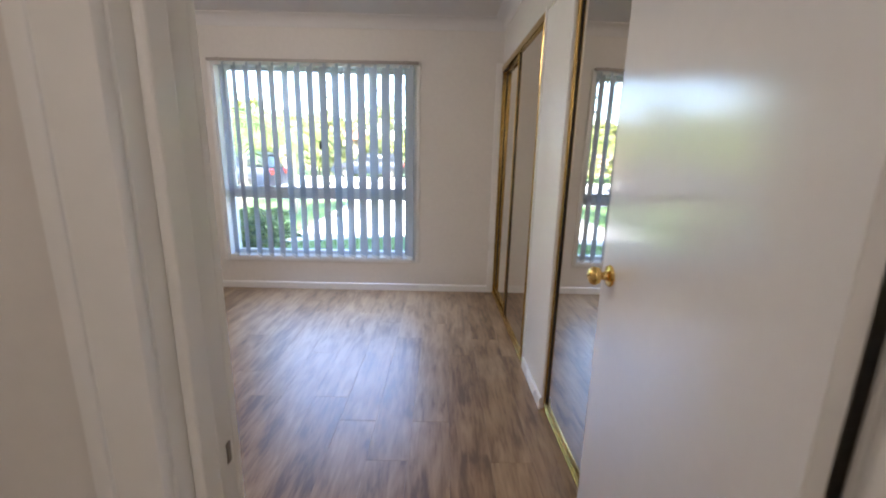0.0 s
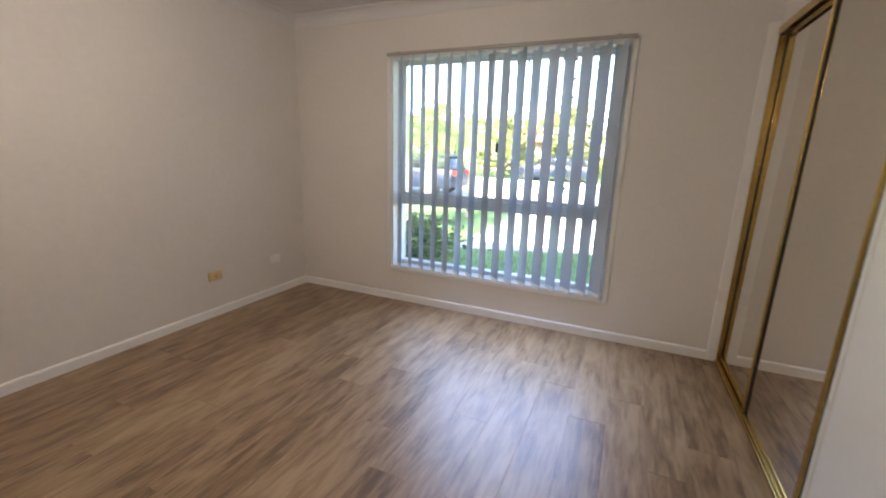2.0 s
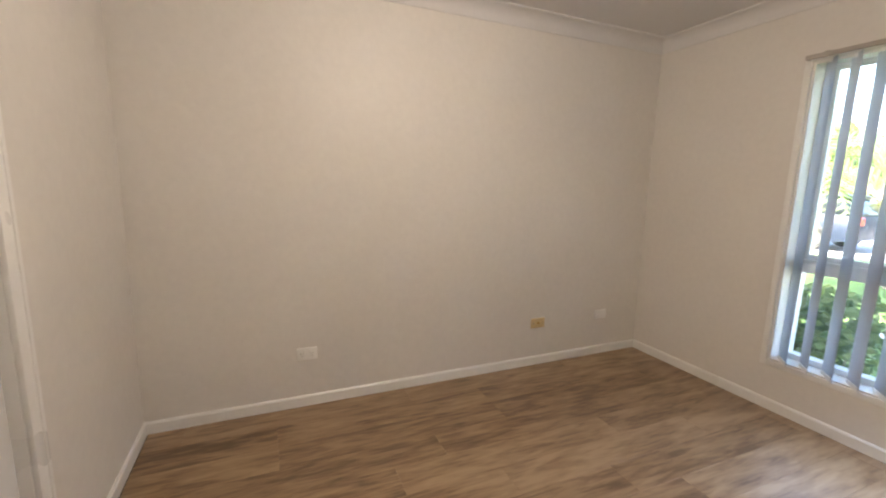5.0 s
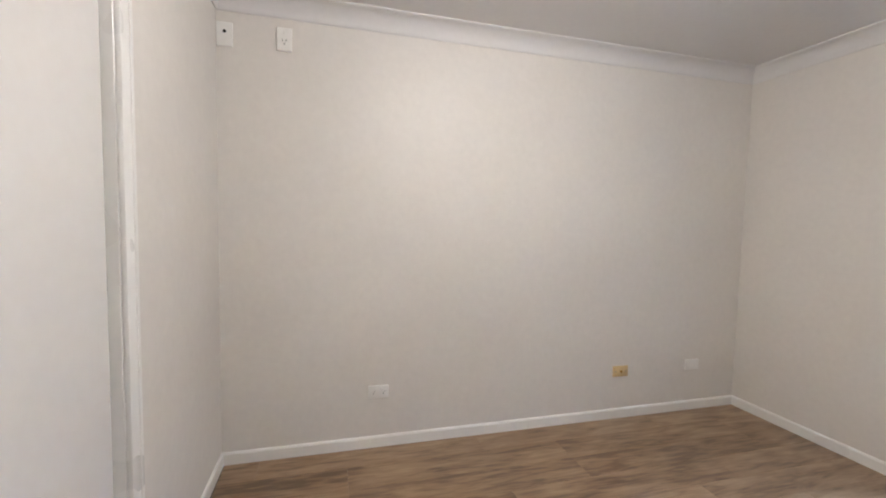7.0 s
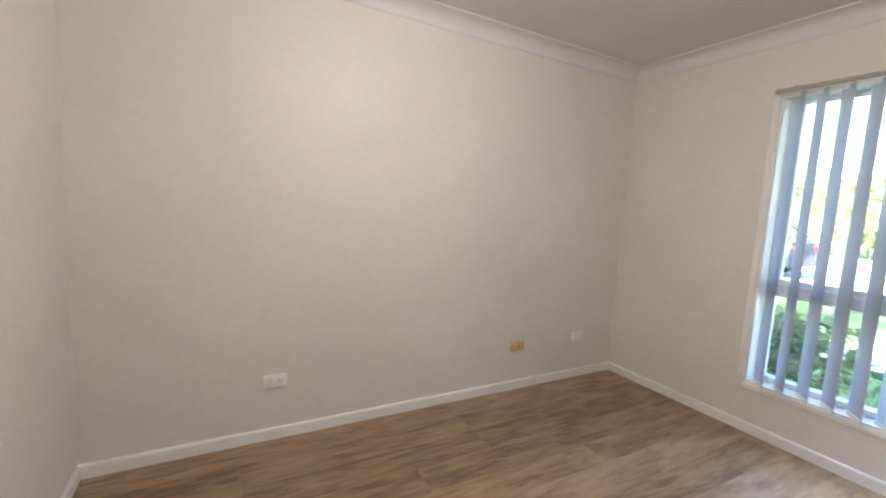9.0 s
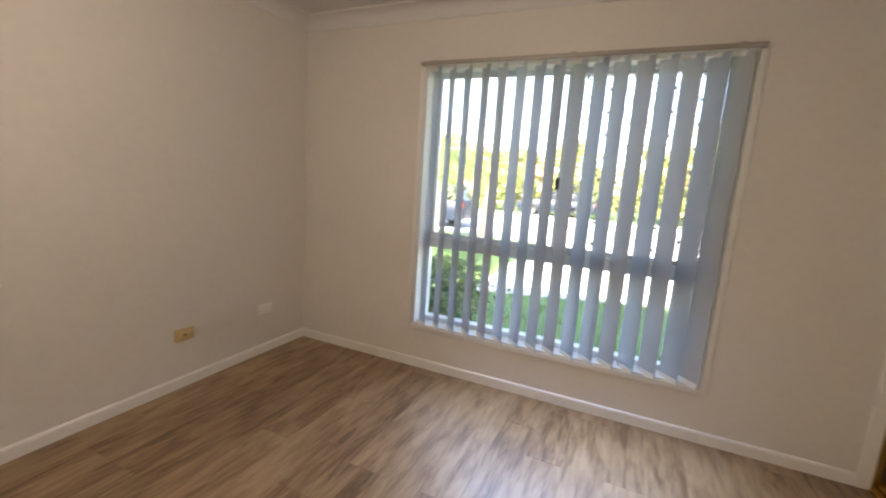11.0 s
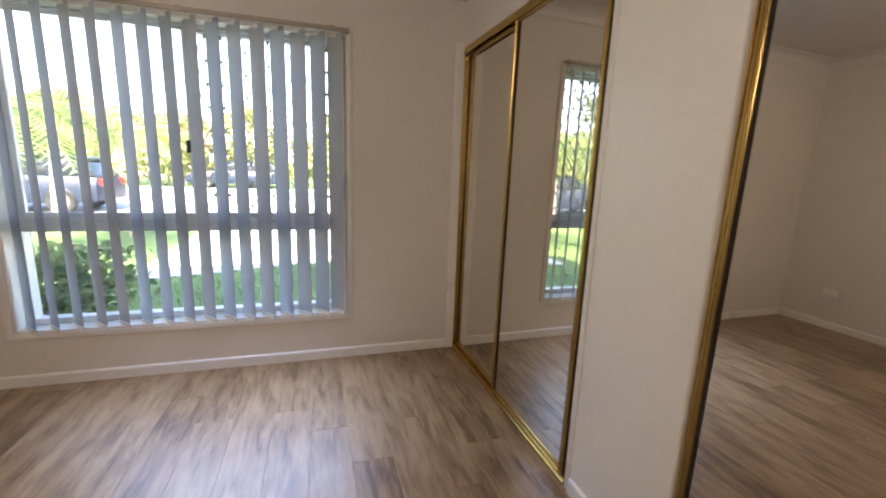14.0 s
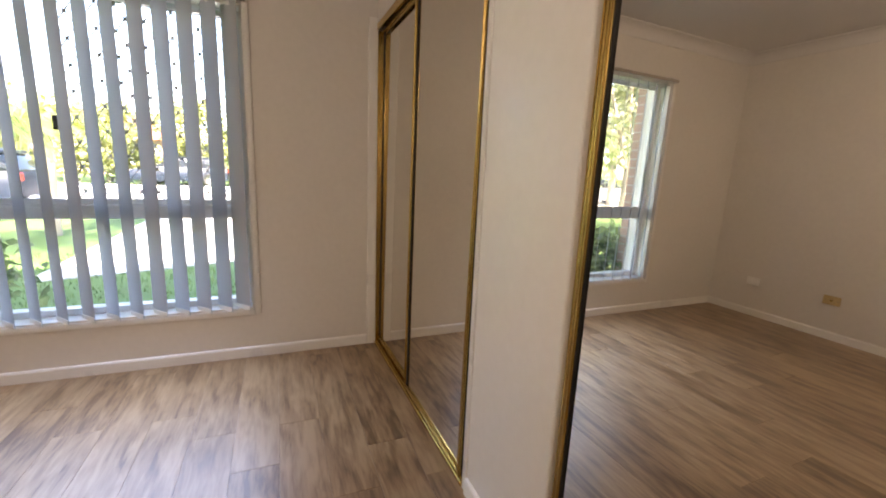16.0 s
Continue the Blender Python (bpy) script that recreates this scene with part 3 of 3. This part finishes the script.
# ---- wall plates ----
def plate(name, y, z, w, h, label, mat=PLASTIC, kind=""):
    p = tagged(empty(name, pose(XW, y, z)), label, "wall plate")
    part("cover", box(XW, XW + 0.011, y - w / 2, y + w / 2, z - h / 2, z + h / 2, 0.003, segments=2), mat, p, smooth=True)
    f = XW + 0.011
    if kind == "double":
        for s in (-0.028, 0.028):
            part("switch", box(f, f + 0.004, y + s * 0.55 - 0.005, y + s * 0.55 + 0.005, z + 0.012, z + 0.026, 0.001), PLASTIC, p)
            for dy, dz in ((-0.007, 0.004), (0.007, 0.004), (0, -0.010)):
                part("pin_slot", box(f - 0.001, f + 0.0006, y + s + dy - 0.0012, y + s + dy + 0.0012, z + dz - 0.004, z + dz + 0.004), BLACK, p)
    if kind == "single":
        part("switch", box(f, f + 0.004, y - 0.006, y + 0.006, z + 0.026, z + 0.044, 0.001), PLASTIC, p)
        for dy, dz in ((-0.008, -0.006), (0.008, -0.006), (0, -0.022)):
            part("pin_slot", box(f - 0.001, f + 0.0006, y + dy - 0.0014, y + dy + 0.0014, z + dz - 0.005, z + dz + 0.005), BLACK, p)
    if kind == "hole":
        part("grommet", turned([(0.008, 0), (0.008, 0.002), (0.006, 0.003)], pose(f, y, z + 0.012, 0, 90, 0), sides=16), BLACK, p, "black cable grommet")
    if kind == "aerial":
        part("socket", turned([(0.008, 0), (0.008, 0.006), (0.005, 0.007)], pose(f, y, z, 0, 90, 0), sides=16), BRASS, p, "brass aerial socket")
        for s in (-0.04, 0.04):
            part("screw", turned([(0.004, 0), (0.003, 0.001)], pose(f, y + s, z, 0, 90, 0), sides=12), STEEL, p)


plate("power_point", 1.398, 0.324, 0.115, 0.073, "white double power point low on the wall", kind="double")
plate("aerial_outlet", 3.018, 0.322, 0.115, 0.073, "yellowed aerial outlet plate low on the wall", AMBER, "aerial")
plate("blank_plate", 3.612, 0.326, 0.115, 0.073, "white blank cover plate low on the wall")
plate("high_power_point", 0.901, 2.207, 0.073, 0.116, "white single power point high under the cornice", kind="single")
plate("cable_plate", 0.625, 2.197, 0.073, 0.116, "white cable plate with black grommet under the cornice", kind="hole")


# ---- outside ----
GZ = -0.22                                            # level of the ground outside
LAWN = material("lawn", (0.11, 0.19, 0.05), 0.9, spread=0.3, grain=(60, 60, 60), bump=0.6, bump_scale=90)
CONCRETE = material("pale concrete", (0.50, 0.48, 0.45), 0.8, spread=0.08, grain=(20, 20, 20), bump=0.2, bump_scale=80)
BRICK = material("salmon brick", (0.48, 0.31, 0.25), 0.85, spread=0.15, grain=(40, 40, 40), bump=0.4, bump_scale=150)
BARK = material("pale bark", (0.34, 0.29, 0.23), 0.9, spread=0.2, grain=(20, 20, 4), bump=0.6, bump_scale=60)
TILE = material("terracotta roof tile", (0.36, 0.14, 0.07), 0.8, spread=0.2, grain=(8, 8, 8))
CAR_BLUE = material("dark blue car paint", (0.018, 0.026, 0.045), 0.45, spread=0.1, spec=0.25)
CAR_WHITE = material("white car paint", (0.75, 0.75, 0.74), 0.25, spread=0.03)
CAR_GLASS = material("tinted car glass", (0.02, 0.025, 0.03), 0.08, spread=0.1)
RED = material("red lamp lens", (0.5, 0.02, 0.01), 0.2, spread=0.1)


def leaf_material(name, dark, light):
    m = bpy.data.materials.new(name)
    m.use_nodes = True
    n, l = m.node_tree.nodes, m.node_tree.links
    b, geo, ramp = n["Principled BSDF"], n.new("ShaderNodeNewGeometry"), n.new("ShaderNodeValToRGB")
    ramp.color_ramp.elements[0].color, ramp.color_ramp.elements[1].color = (*dark, 1), (*light, 1)
    l.new(geo.outputs["Random Per Island"], ramp.inputs["Fac"])
    l.new(ramp.outputs["Color"], b.inputs["Base Color"])
    b.inputs["Roughness"].default_value = 0.5
    tr, mix = n.new("ShaderNodeBsdfTranslucent"), n.new("ShaderNodeMixShader")
    mix.inputs[0].default_value = 0.4
    l.new(ramp.outputs["Color"], tr.inputs["Color"])
    l.new(b.outputs[0], mix.inputs[1])
    l.new(tr.outputs[0], mix.inputs[2])
    l.new(mix.outputs[0], n["Material Output"].inputs["Surface"])
    return m


HEDGE_LEAF = leaf_material("dark hedge leaf", (0.08, 0.14, 0.05), (0.33, 0.40, 0.17))
GOLD_LEAF = leaf_material("yellow-green leaf", (0.22, 0.25, 0.07), (0.46, 0.47, 0.19))
GUM_LEAF = leaf_material("grey-green gum leaf", (0.16, 0.20, 0.10), (0.36, 0.39, 0.20))
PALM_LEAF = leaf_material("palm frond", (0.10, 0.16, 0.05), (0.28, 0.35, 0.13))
# lighter, yellower frond with the sunlight put into its colour
PALM_SUNLIT = leaf_material("sunlit palm frond", (0.22, 0.27, 0.06), (0.46, 0.50, 0.16))
GRASS_BLADE = leaf_material("grass blade", (0.08, 0.15, 0.035), (0.19, 0.29, 0.08))


def leaves_mesh(name, spots, size, mat, rnd, stretch=1.6):
    """Folded two-triangle leaves, one at each spot, turned at random."""
    verts, faces = [], []
    for p in spots:
        s = size * rnd.uniform(0.6, 1.3)
        m = Euler((rnd.uniform(0, 6.28), rnd.uniform(0, 6.28), rnd.uniform(0, 6.28))).to_matrix()
        k = len(verts)
        for v in ((0, -s * stretch / 2, 0), (s / 2, 0, s * 0.12), (0, s * stretch / 2, 0), (-s / 2, 0, s * 0.12)):
            verts.append(tuple(Vector(p) + m @ Vector(v)))
        faces += [(k, k + 1, k + 2), (k, k + 2, k + 3)]
    me = bpy.data.meshes.new(name)
    me.from_pydata(verts, [], faces)
    me.materials.append(mat)
    return me


def limb(bm, a, b, r0, r1, sides=7):
    a, b = Vector(a), Vector(b)
    m = Matrix.Translation(a) @ (b - a).to_track_quat("Z", "Y").to_matrix().to_4x4()
    turned([(r0, 0), ((r0 + r1) * 0.48, (b - a).length / 2), (r1, (b - a).length)], m, bm, sides)


def tree(name, label, x, y, high, wide, mat, seed, clumps=26, per=150, leaf=0.16, low=0.35, category="tree"):
    """A tapered trunk, forked limbs and clumps of leaves at their ends."""
    rnd = random.Random(seed)
    t = tagged(empty(name, pose(x, y, GZ)), label, category)
    bm = bmesh.new()
    fork = Vector((x + rnd.uniform(-0.2, 0.2), y, GZ + high * low))
    limb(bm, (x, y, GZ - 0.1), fork, high * 0.022, high * 0.015, 10)
    spots = []
    for i in range(clumps):
        a, r, h = rnd.uniform(0, 6.28), wide * math.sqrt(rnd.random()), rnd.uniform(low + 0.05, 1.0)
        r *= math.sin(math.pi * min(1, max(0.12, (h - low * 0.6) / (1.08 - low * 0.6)))) ** 0.6
        tip = Vector((x + r * math.cos(a), y + r * math.sin(a), GZ + high * h))
        if i < 9:
            mid = fork.lerp(tip, 0.5) + Vector((rnd.uniform(-0.2, 0.2), rnd.uniform(-0.2, 0.2), 0.15 * high * 0.2))
            limb(bm, fork, mid, high * 0.011, high * 0.007)
            limb(bm, mid, tip, high * 0.007, high * 0.003)
        c = wide * rnd.uniform(0.22, 0.40)
        for _ in range(per):
            d = Vector((rnd.gauss(0, 1), rnd.gauss(0, 1), rnd.gauss(0, 0.7)))
            spots.append(tip + d * c * 0.55)
    part("trunk", bm, BARK, t, "pale forked trunk", True)
    crown = new("crown", leaves_mesh("crown", spots, leaf, mat, rnd))
    crown.parent, crown.matrix_parent_inverse = t, t.matrix_basis.inverted()


def palm(x, y, high, reach, seed, mat, label, count=17):
    """A short trunk with arching fronds of narrow leaflets."""
    rnd = random.Random(seed)
    t = tagged(empty("palm", pose(x, y, GZ)), label, "palm", "garden palms")
    bm = bmesh.new()
    limb(bm, (x, y, GZ - 0.1), (x + 0.08, y, GZ + high), 0.11, 0.07, 10)
    part("trunk", bm, BARK, t, "ringed grey trunk", True)
    for i in range(count):
        a, lift = 6.283 * i / count + rnd.uniform(-0.2, 0.2), rnd.uniform(0.15, 1.1)
        verts, faces = [], []
        prev = None
        for k in range(23):
            u = k / 22
            r = reach * u
            p = Vector((x + 0.08 + r * math.cos(a), y + r * math.sin(a), GZ + high + reach * (lift * u - (0.55 + lift * 0.6) * u * u)))
            along = Vector((math.cos(a), math.sin(a), lift - 2 * (0.55 + lift * 0.6) * u)).normalized()
            side = along.cross(Vector((0, 0, 1))).normalized()
            if prev is not None:
                n0 = len(verts)
                verts += [tuple(prev - side * 0.012), tuple(prev + side * 0.012), tuple(p + side * 0.009), tuple(p - side * 0.009)]
                faces.append((n0, n0 + 1, n0 + 2, n0 + 3))
                span = reach * 0.34 * math.sin(math.pi * min(1, 0.12 + u * 0.86)) ** 0.7
                for s in (1, -1):
                    n0 = len(verts)
                    tip = p + side * s * span + along * span * 0.55 - Vector((0, 0, span * 0.35))
                    verts += [tuple(p - along * 0.02), tuple(p + along * 0.025), tuple(tip)]
                    faces.append((n0, n0 + 1, n0 + 2))
            prev = p
        me = bpy.data.meshes.new("frond")
        me.from_pydata(verts, [], faces)
        me.materials.append(mat)
        f = new("frond", me)
        f.parent, f.matrix_parent_inverse = t, t.matrix_basis.inverted()


def shrub(name, label, x0, x1, y0, y1, top, seed, n, leaf, mat, category="shrub"):
    """Stems from the ground and a ragged body of leaves."""
    rnd = random.Random(seed)
    s = tagged(empty(name, pose((x0 + x1) / 2, (y0 + y1) / 2, GZ)), label, category)
    bm = bmesh.new()
    spots = []
    lumps = []
    for i in range(max(8, int((x1 - x0) * 9))):
        cx, cy = rnd.uniform(x0, x1), rnd.uniform(y0, y1)
        h = top * rnd.uniform(0.6, 1.0)
        limb(bm, (cx, cy, GZ - 0.03), (cx + rnd.uniform(-0.15, 0.15), cy, GZ + h * 0.9), 0.012, 0.004, 5)
        lumps.append((cx, cy, h))
    for _ in range(n):
        cx, cy, h = rnd.choice(lumps)
        spots.append(Vector((cx + rnd.gauss(0, 0.14), cy + rnd.gauss(0, 0.14), GZ + h * (1 - abs(rnd.gauss(0, 0.33))))))
    spots = [p for p in spots if p.z > GZ + 0.02]
    part("stems", bm, BARK, s)
    body = new("foliage", leaves_mesh("foliage", spots, leaf, mat, rnd))
    body.parent, body.matrix_parent_inverse = s, s.matrix_basis.inverted()


def car(x, y, mat, label, facing=0.0):
    """A hatchback wagon: lofted body, glass house, lamps and wheels. Its rear end is at x, and it points to -x."""
    c = tagged(empty("car", pose(x, y, GZ, 0, 0, facing)), label, "car", "parked cars")
    m = c.matrix_basis
    L, W = 4.5, 1.76

    def loft(rows, w_of, mt, name, label2=""):
        bm = bmesh.new()
        rings = []
        for u, lo, hi in rows:
            w = w_of(u)
            ring = [(-u, s * w * k, z) for s, k, z in ((-1, 0.96, lo), (-1, 1.0, lo + (hi - lo) * 0.35), (-1, 0.97, lo + (hi - lo) * 0.75), (-1, 0.86, hi), (1, 0.86, hi), (1, 0.97, lo + (hi - lo) * 0.75), (1, 1.0, lo + (hi - lo) * 0.35), (1, 0.96, lo))]
            rings.append([bm.verts.new(m @ Vector(p)) for p in ring])
        for p, q in zip(rings, rings[1:]):
            for i in range(8):
                bm.faces.new((p[i], p[(i + 1) % 8], q[(i + 1) % 8], q[i]))
        bm.faces.new(rings[0][::-1])
        bm.faces.new(rings[-1])
        return part(name, bm, mt, c, label2, True)

    loft([(0, 0.42, 0.78), (0.05, 0.32, 0.92), (0.5, 0.26, 0.95), (3.0, 0.24, 0.95), (3.3, 0.24, 0.93), (4.2, 0.27, 0.80), (4.45, 0.32, 0.68), (4.5, 0.4, 0.58)], lambda u: W / 2 * (0.9 if u < 0.03 or u > 4.4 else 1.0), mat, "body")
    loft([(0.10, 0.93, 0.96), (0.35, 0.93, 1.34), (0.7, 0.93, 1.42), (2.2, 0.93, 1.43), (2.5, 0.93, 1.38), (3.35, 0.92, 0.95)], lambda u: W / 2 * 0.88, CAR_GLASS, "windows", "dark tinted glass")
    loft([(0.30, 1.36, 1.42), (0.7, 1.40, 1.47), (2.2, 1.41, 1.48), (2.55, 1.36, 1.41)], lambda u: W / 2 * 0.80, mat, "roof")
    for u in (1.1, 2.05):
        for s in (-1, 1):
            bm = box(-u - 0.05, -u + 0.05, s * W / 2 * 0.84 - 0.03, s * W / 2 * 0.84 + 0.03, 0.9, 1.40, 0.01)
            bm.transform(m)
            part("pillar", bm, mat, c)
    for s in (-1, 1):
        bm = box(-0.14, 0.012, s * 0.62 - 0.14, s * 0.62 + 0.14, 0.68, 0.90, 0.03)
        bm.transform(m)
        part("tail_lamp", bm, RED, c, "red tail lamp")
        for u in (0.85, 3.55):
            hub = m @ pose(-u, s * (W / 2 - 0.08), 0.33, -90 * s, 0, 0)
            tyre = part("wheel", turned([(0.20, -0.10), (0.30, -0.11), (0.335, -0.08), (0.335, 0.08), (0.30, 0.10), (0.21, 0.09), (0.20, 0.05)], hub, sides=24), BLACK, c, smooth=True)
            part("rim", turned([(0.20, 0.05), (0.205, 0.085), (0.18, 0.08), (0.10, 0.06), (0.04, 0.075), (0.02, 0.08)], hub, sides=20), STEEL, tyre, "silver alloy rim", True)


structure("ground", box(-400, 400, Y_OUT + 0.001, 900, GZ - 0.4, GZ), LAWN, "green lawn in front of the house")
bm = bmesh.new()
edge = [(-2.75, 7.05), (-1.8, 7.35), (-0.4, 7.85), (1.5, 8.5), (9.0, 9.6), (9.0, 13.6), (-2.9, 13.6)]
lo = [bm.verts.new((x, y, GZ - 0.02)) for x, y in edge]
hi = [bm.verts.new((x, y, GZ + 0.012)) for x, y in edge]
bm.faces.new(hi)
for i in range(len(edge)):
    bm.faces.new((lo[i], lo[(i + 1) % len(edge)], hi[(i + 1) % len(edge)], hi[i]))
structure("driveway", bm, CONCRETE, "pale concrete driveway in full sun")
structure("road", box(-150, 150, 13.62, 24, GZ - 0.02, GZ + 0.008), CONCRETE, "pale sunlit street in front of the house")
structure("kerb", box(-150, 150, 24.0, 24.2, GZ - 0.02, GZ + 0.13, 0.02), CONCRETE, "concrete kerb across the street")
structure("eave", box(-3.6, 2.0, Y_OUT + 0.001, Y_OUT + 0.62, 2.44, 2.62), ALU, "white eave soffit and gutter over the window")
bm = bmesh.new()
rv = [bm.verts.new(p) for p in ((-3.8, -3.0, 4.6), (2.2, -3.0, 4.6), (2.2, 4.9, 2.66), (-3.8, 4.9, 2.66), (-3.8, -3.0, 4.72), (2.2, -3.0, 4.72), (2.2, 4.9, 2.78), (-3.8, 4.9, 2.78))]
for f in ((0, 3, 2, 1), (4, 5, 6, 7), (0, 1, 5, 4), (1, 2, 6, 5), (2, 3, 7, 6), (3, 0, 4, 7)):
    bm.faces.new([rv[i] for i in f])
structure("roof", bm, TILE, "tiled house roof over the room")


def brick_pier(x0, y0):
    """A porch pier of separate salmon bricks on a mortar core."""
    pier = tagged(empty("brick_pier", pose(x0, y0, GZ)), "salmon brick porch pier beside the window", "pier")
    part("mortar", box(x0 + 0.006, x0 + 0.340, y0 + 0.006, y0 + 0.224, GZ - 0.05, 2.44), CONCRETE, pier, "pale mortar")
    long_me = mesh_of("brick", box(0, 0.225, 0, 0.109, 0, 0.074, 0.003), BRICK)
    side_me = mesh_of("brick", box(0, 0.109, 0, 0.230, 0, 0.074, 0.003), BRICK)
    k = 0
    z = GZ
    while z < 2.36:
        spots = ((0, 0, 1), (0, 0.121, 1), (0.237, 0, 0)) if k % 2 == 0 else ((0, 0, 0), (0.121, 0, 1), (0.121, 0.121, 1))
        for dx, dy, lng in spots:
            o = new("brick", long_me if lng else side_me)
            o.location = (x0 + dx, y0 + dy, z)
            o.parent, o.matrix_parent_inverse = pier, pier.matrix_basis.inverted()
        z += 0.086
        k += 1


brick_pier(-2.57, 4.275)
shrub("hedge_shrub", "leafy dark green shrub under the window", -3.0, -1.80, 4.6, 5.05, 0.98, 3, 1050, 0.060, HEDGE_LEAF)
shrub("low_plant", "low dark blue-green plant at the window corner", -2.5, -2.05, 4.5, 4.75, 0.42, 31, 260, 0.07, PALM_LEAF, "plant")
palm(-4.35, 8.3, 2.0, 1.5, 4, PALM_LEAF, "garden palm with long arching green fronds")
palm(-3.75, 10.4, 1.9, 1.0, 6, PALM_SUNLIT, "small yellow-green garden palm beside the driveway")
palm(-5.6, 11.8, 2.3, 1.2, 9, PALM_SUNLIT, "small yellow-green garden palm beside the driveway")
car(-5.9, 15.2, CAR_BLUE, "dark blue parked wagon on the street")
car(-15.5, 20.5, CAR_WHITE, "white parked wagon across the street")
car(-2.5, 27.0, CAR_BLUE, "dark parked wagon far across the street")
tree("gum_tree", "tall gum tree with pale limbs and sparse foliage", -11.5, 13.0, 8.5, 3.4, GUM_LEAF, 11, 34, 130, 0.17, 0.22)
tree("gum_tree", "tall gum tree with pale limbs and sparse foliage", -17.0, 19.0, 9.5, 4.0, GUM_LEAF, 12, 36, 120, 0.2, 0.25)
tree("gum_tree", "tall gum tree with pale limbs and sparse foliage", -9.0, 8.2, 4.6, 1.8, GUM_LEAF, 14, 22, 110, 0.12, 0.25)
for i, (x, y, h, w) in enumerate(((-12.5, 29, 4.5, 2.4), (-8.2, 28, 4.0, 2.2), (-4.4, 31, 4.6, 2.3), (0.2, 29, 4.2, 2.2), (3.6, 30, 5.0, 2.6), (8.5, 29, 4.4, 2.6), (13.5, 31, 5.5, 3.0), (-18.5, 31, 5.0, 3.0), (-25, 31, 6.0, 3.4))):
    tree("street_tree", "yellow-green leafy tree across the street", x, y, h, w, GOLD_LEAF, 20 + i, 24, 90, 0.22, 0.18)
shrub("far_hedge", "clipped yellow-green hedge across the street", -30, 20, 27.8, 28.6, 1.5, 9, 9000, 0.2, GOLD_LEAF, "hedge")


def neighbour_house(x, y):
    """A low brick house across the street: walls, hipped roof, windows."""
    h = tagged(empty("house", pose(x, y, GZ)), "low brick house with a terracotta roof across the street", "house")
    part("wall", box(x - 7, x + 7, y, y + 8, GZ, 2.5), BRICK, h)
    b2 = bmesh.new()
    v = [b2.verts.new(p) for p in ((x - 7.6, y - 0.6, 2.45), (x + 7.6, y - 0.6, 2.45), (x + 7.6, y + 8.6, 2.45), (x - 7.6, y + 8.6, 2.45), (x - 3, y + 4, 4.6), (x + 3, y + 4, 4.6))]
    for f in ((0, 1, 5, 4), (1, 2, 5), (2, 3, 4, 5), (3, 0, 4), (3, 2, 1, 0)):
        b2.faces.new([v[i] for i in f])
    part("roof", b2, TILE, h)
    for dx in (-4.5, 0.5, 4.5):
        w = part("window", box(x + dx - 0.9, x + dx + 0.9, y - 0.05, y + 0.02, 0.6, 1.9, 0.02), ALU, h)
        part("pane", box(x + dx - 0.8, x + dx + 0.8, y - 0.06, y - 0.052, 0.7, 1.8), CAR_GLASS, w)


neighbour_house(7.5, 38)
neighbour_house(-14, 40)


def grass():
    """Blades on the part of the lawn under the window."""
    rnd2 = random.Random(7)
    verts, faces = [], []
    for _ in range(14000):
        px, py = rnd2.uniform(-6.5, 2.5), rnd2.uniform(4.35, 8.6)
        if py > 7.35 + (px + 1.8) * 0.355 - 0.02 and px > -2.75:
            continue
        a, h, w = rnd2.uniform(0, 6.28), rnd2.uniform(0.03, 0.065), rnd2.uniform(0.004, 0.008)
        lean = rnd2.uniform(-0.03, 0.03)
        k = len(verts)
        ca, sa = math.cos(a), math.sin(a)
        verts += [(px - ca * w, py - sa * w, GZ), (px + ca * w, py + sa * w, GZ), (px + lean * sa, py - lean * ca, GZ + h)]
        faces.append((k, k + 1, k + 2))
    me = bpy.data.meshes.new("grass")
    me.from_pydata(verts, [], faces)
    me.materials.append(GRASS_BLADE)
    tagged(new("grass", me), "short green lawn grass under the window", "grass", kind="stuff")


grass()


floor_planks()
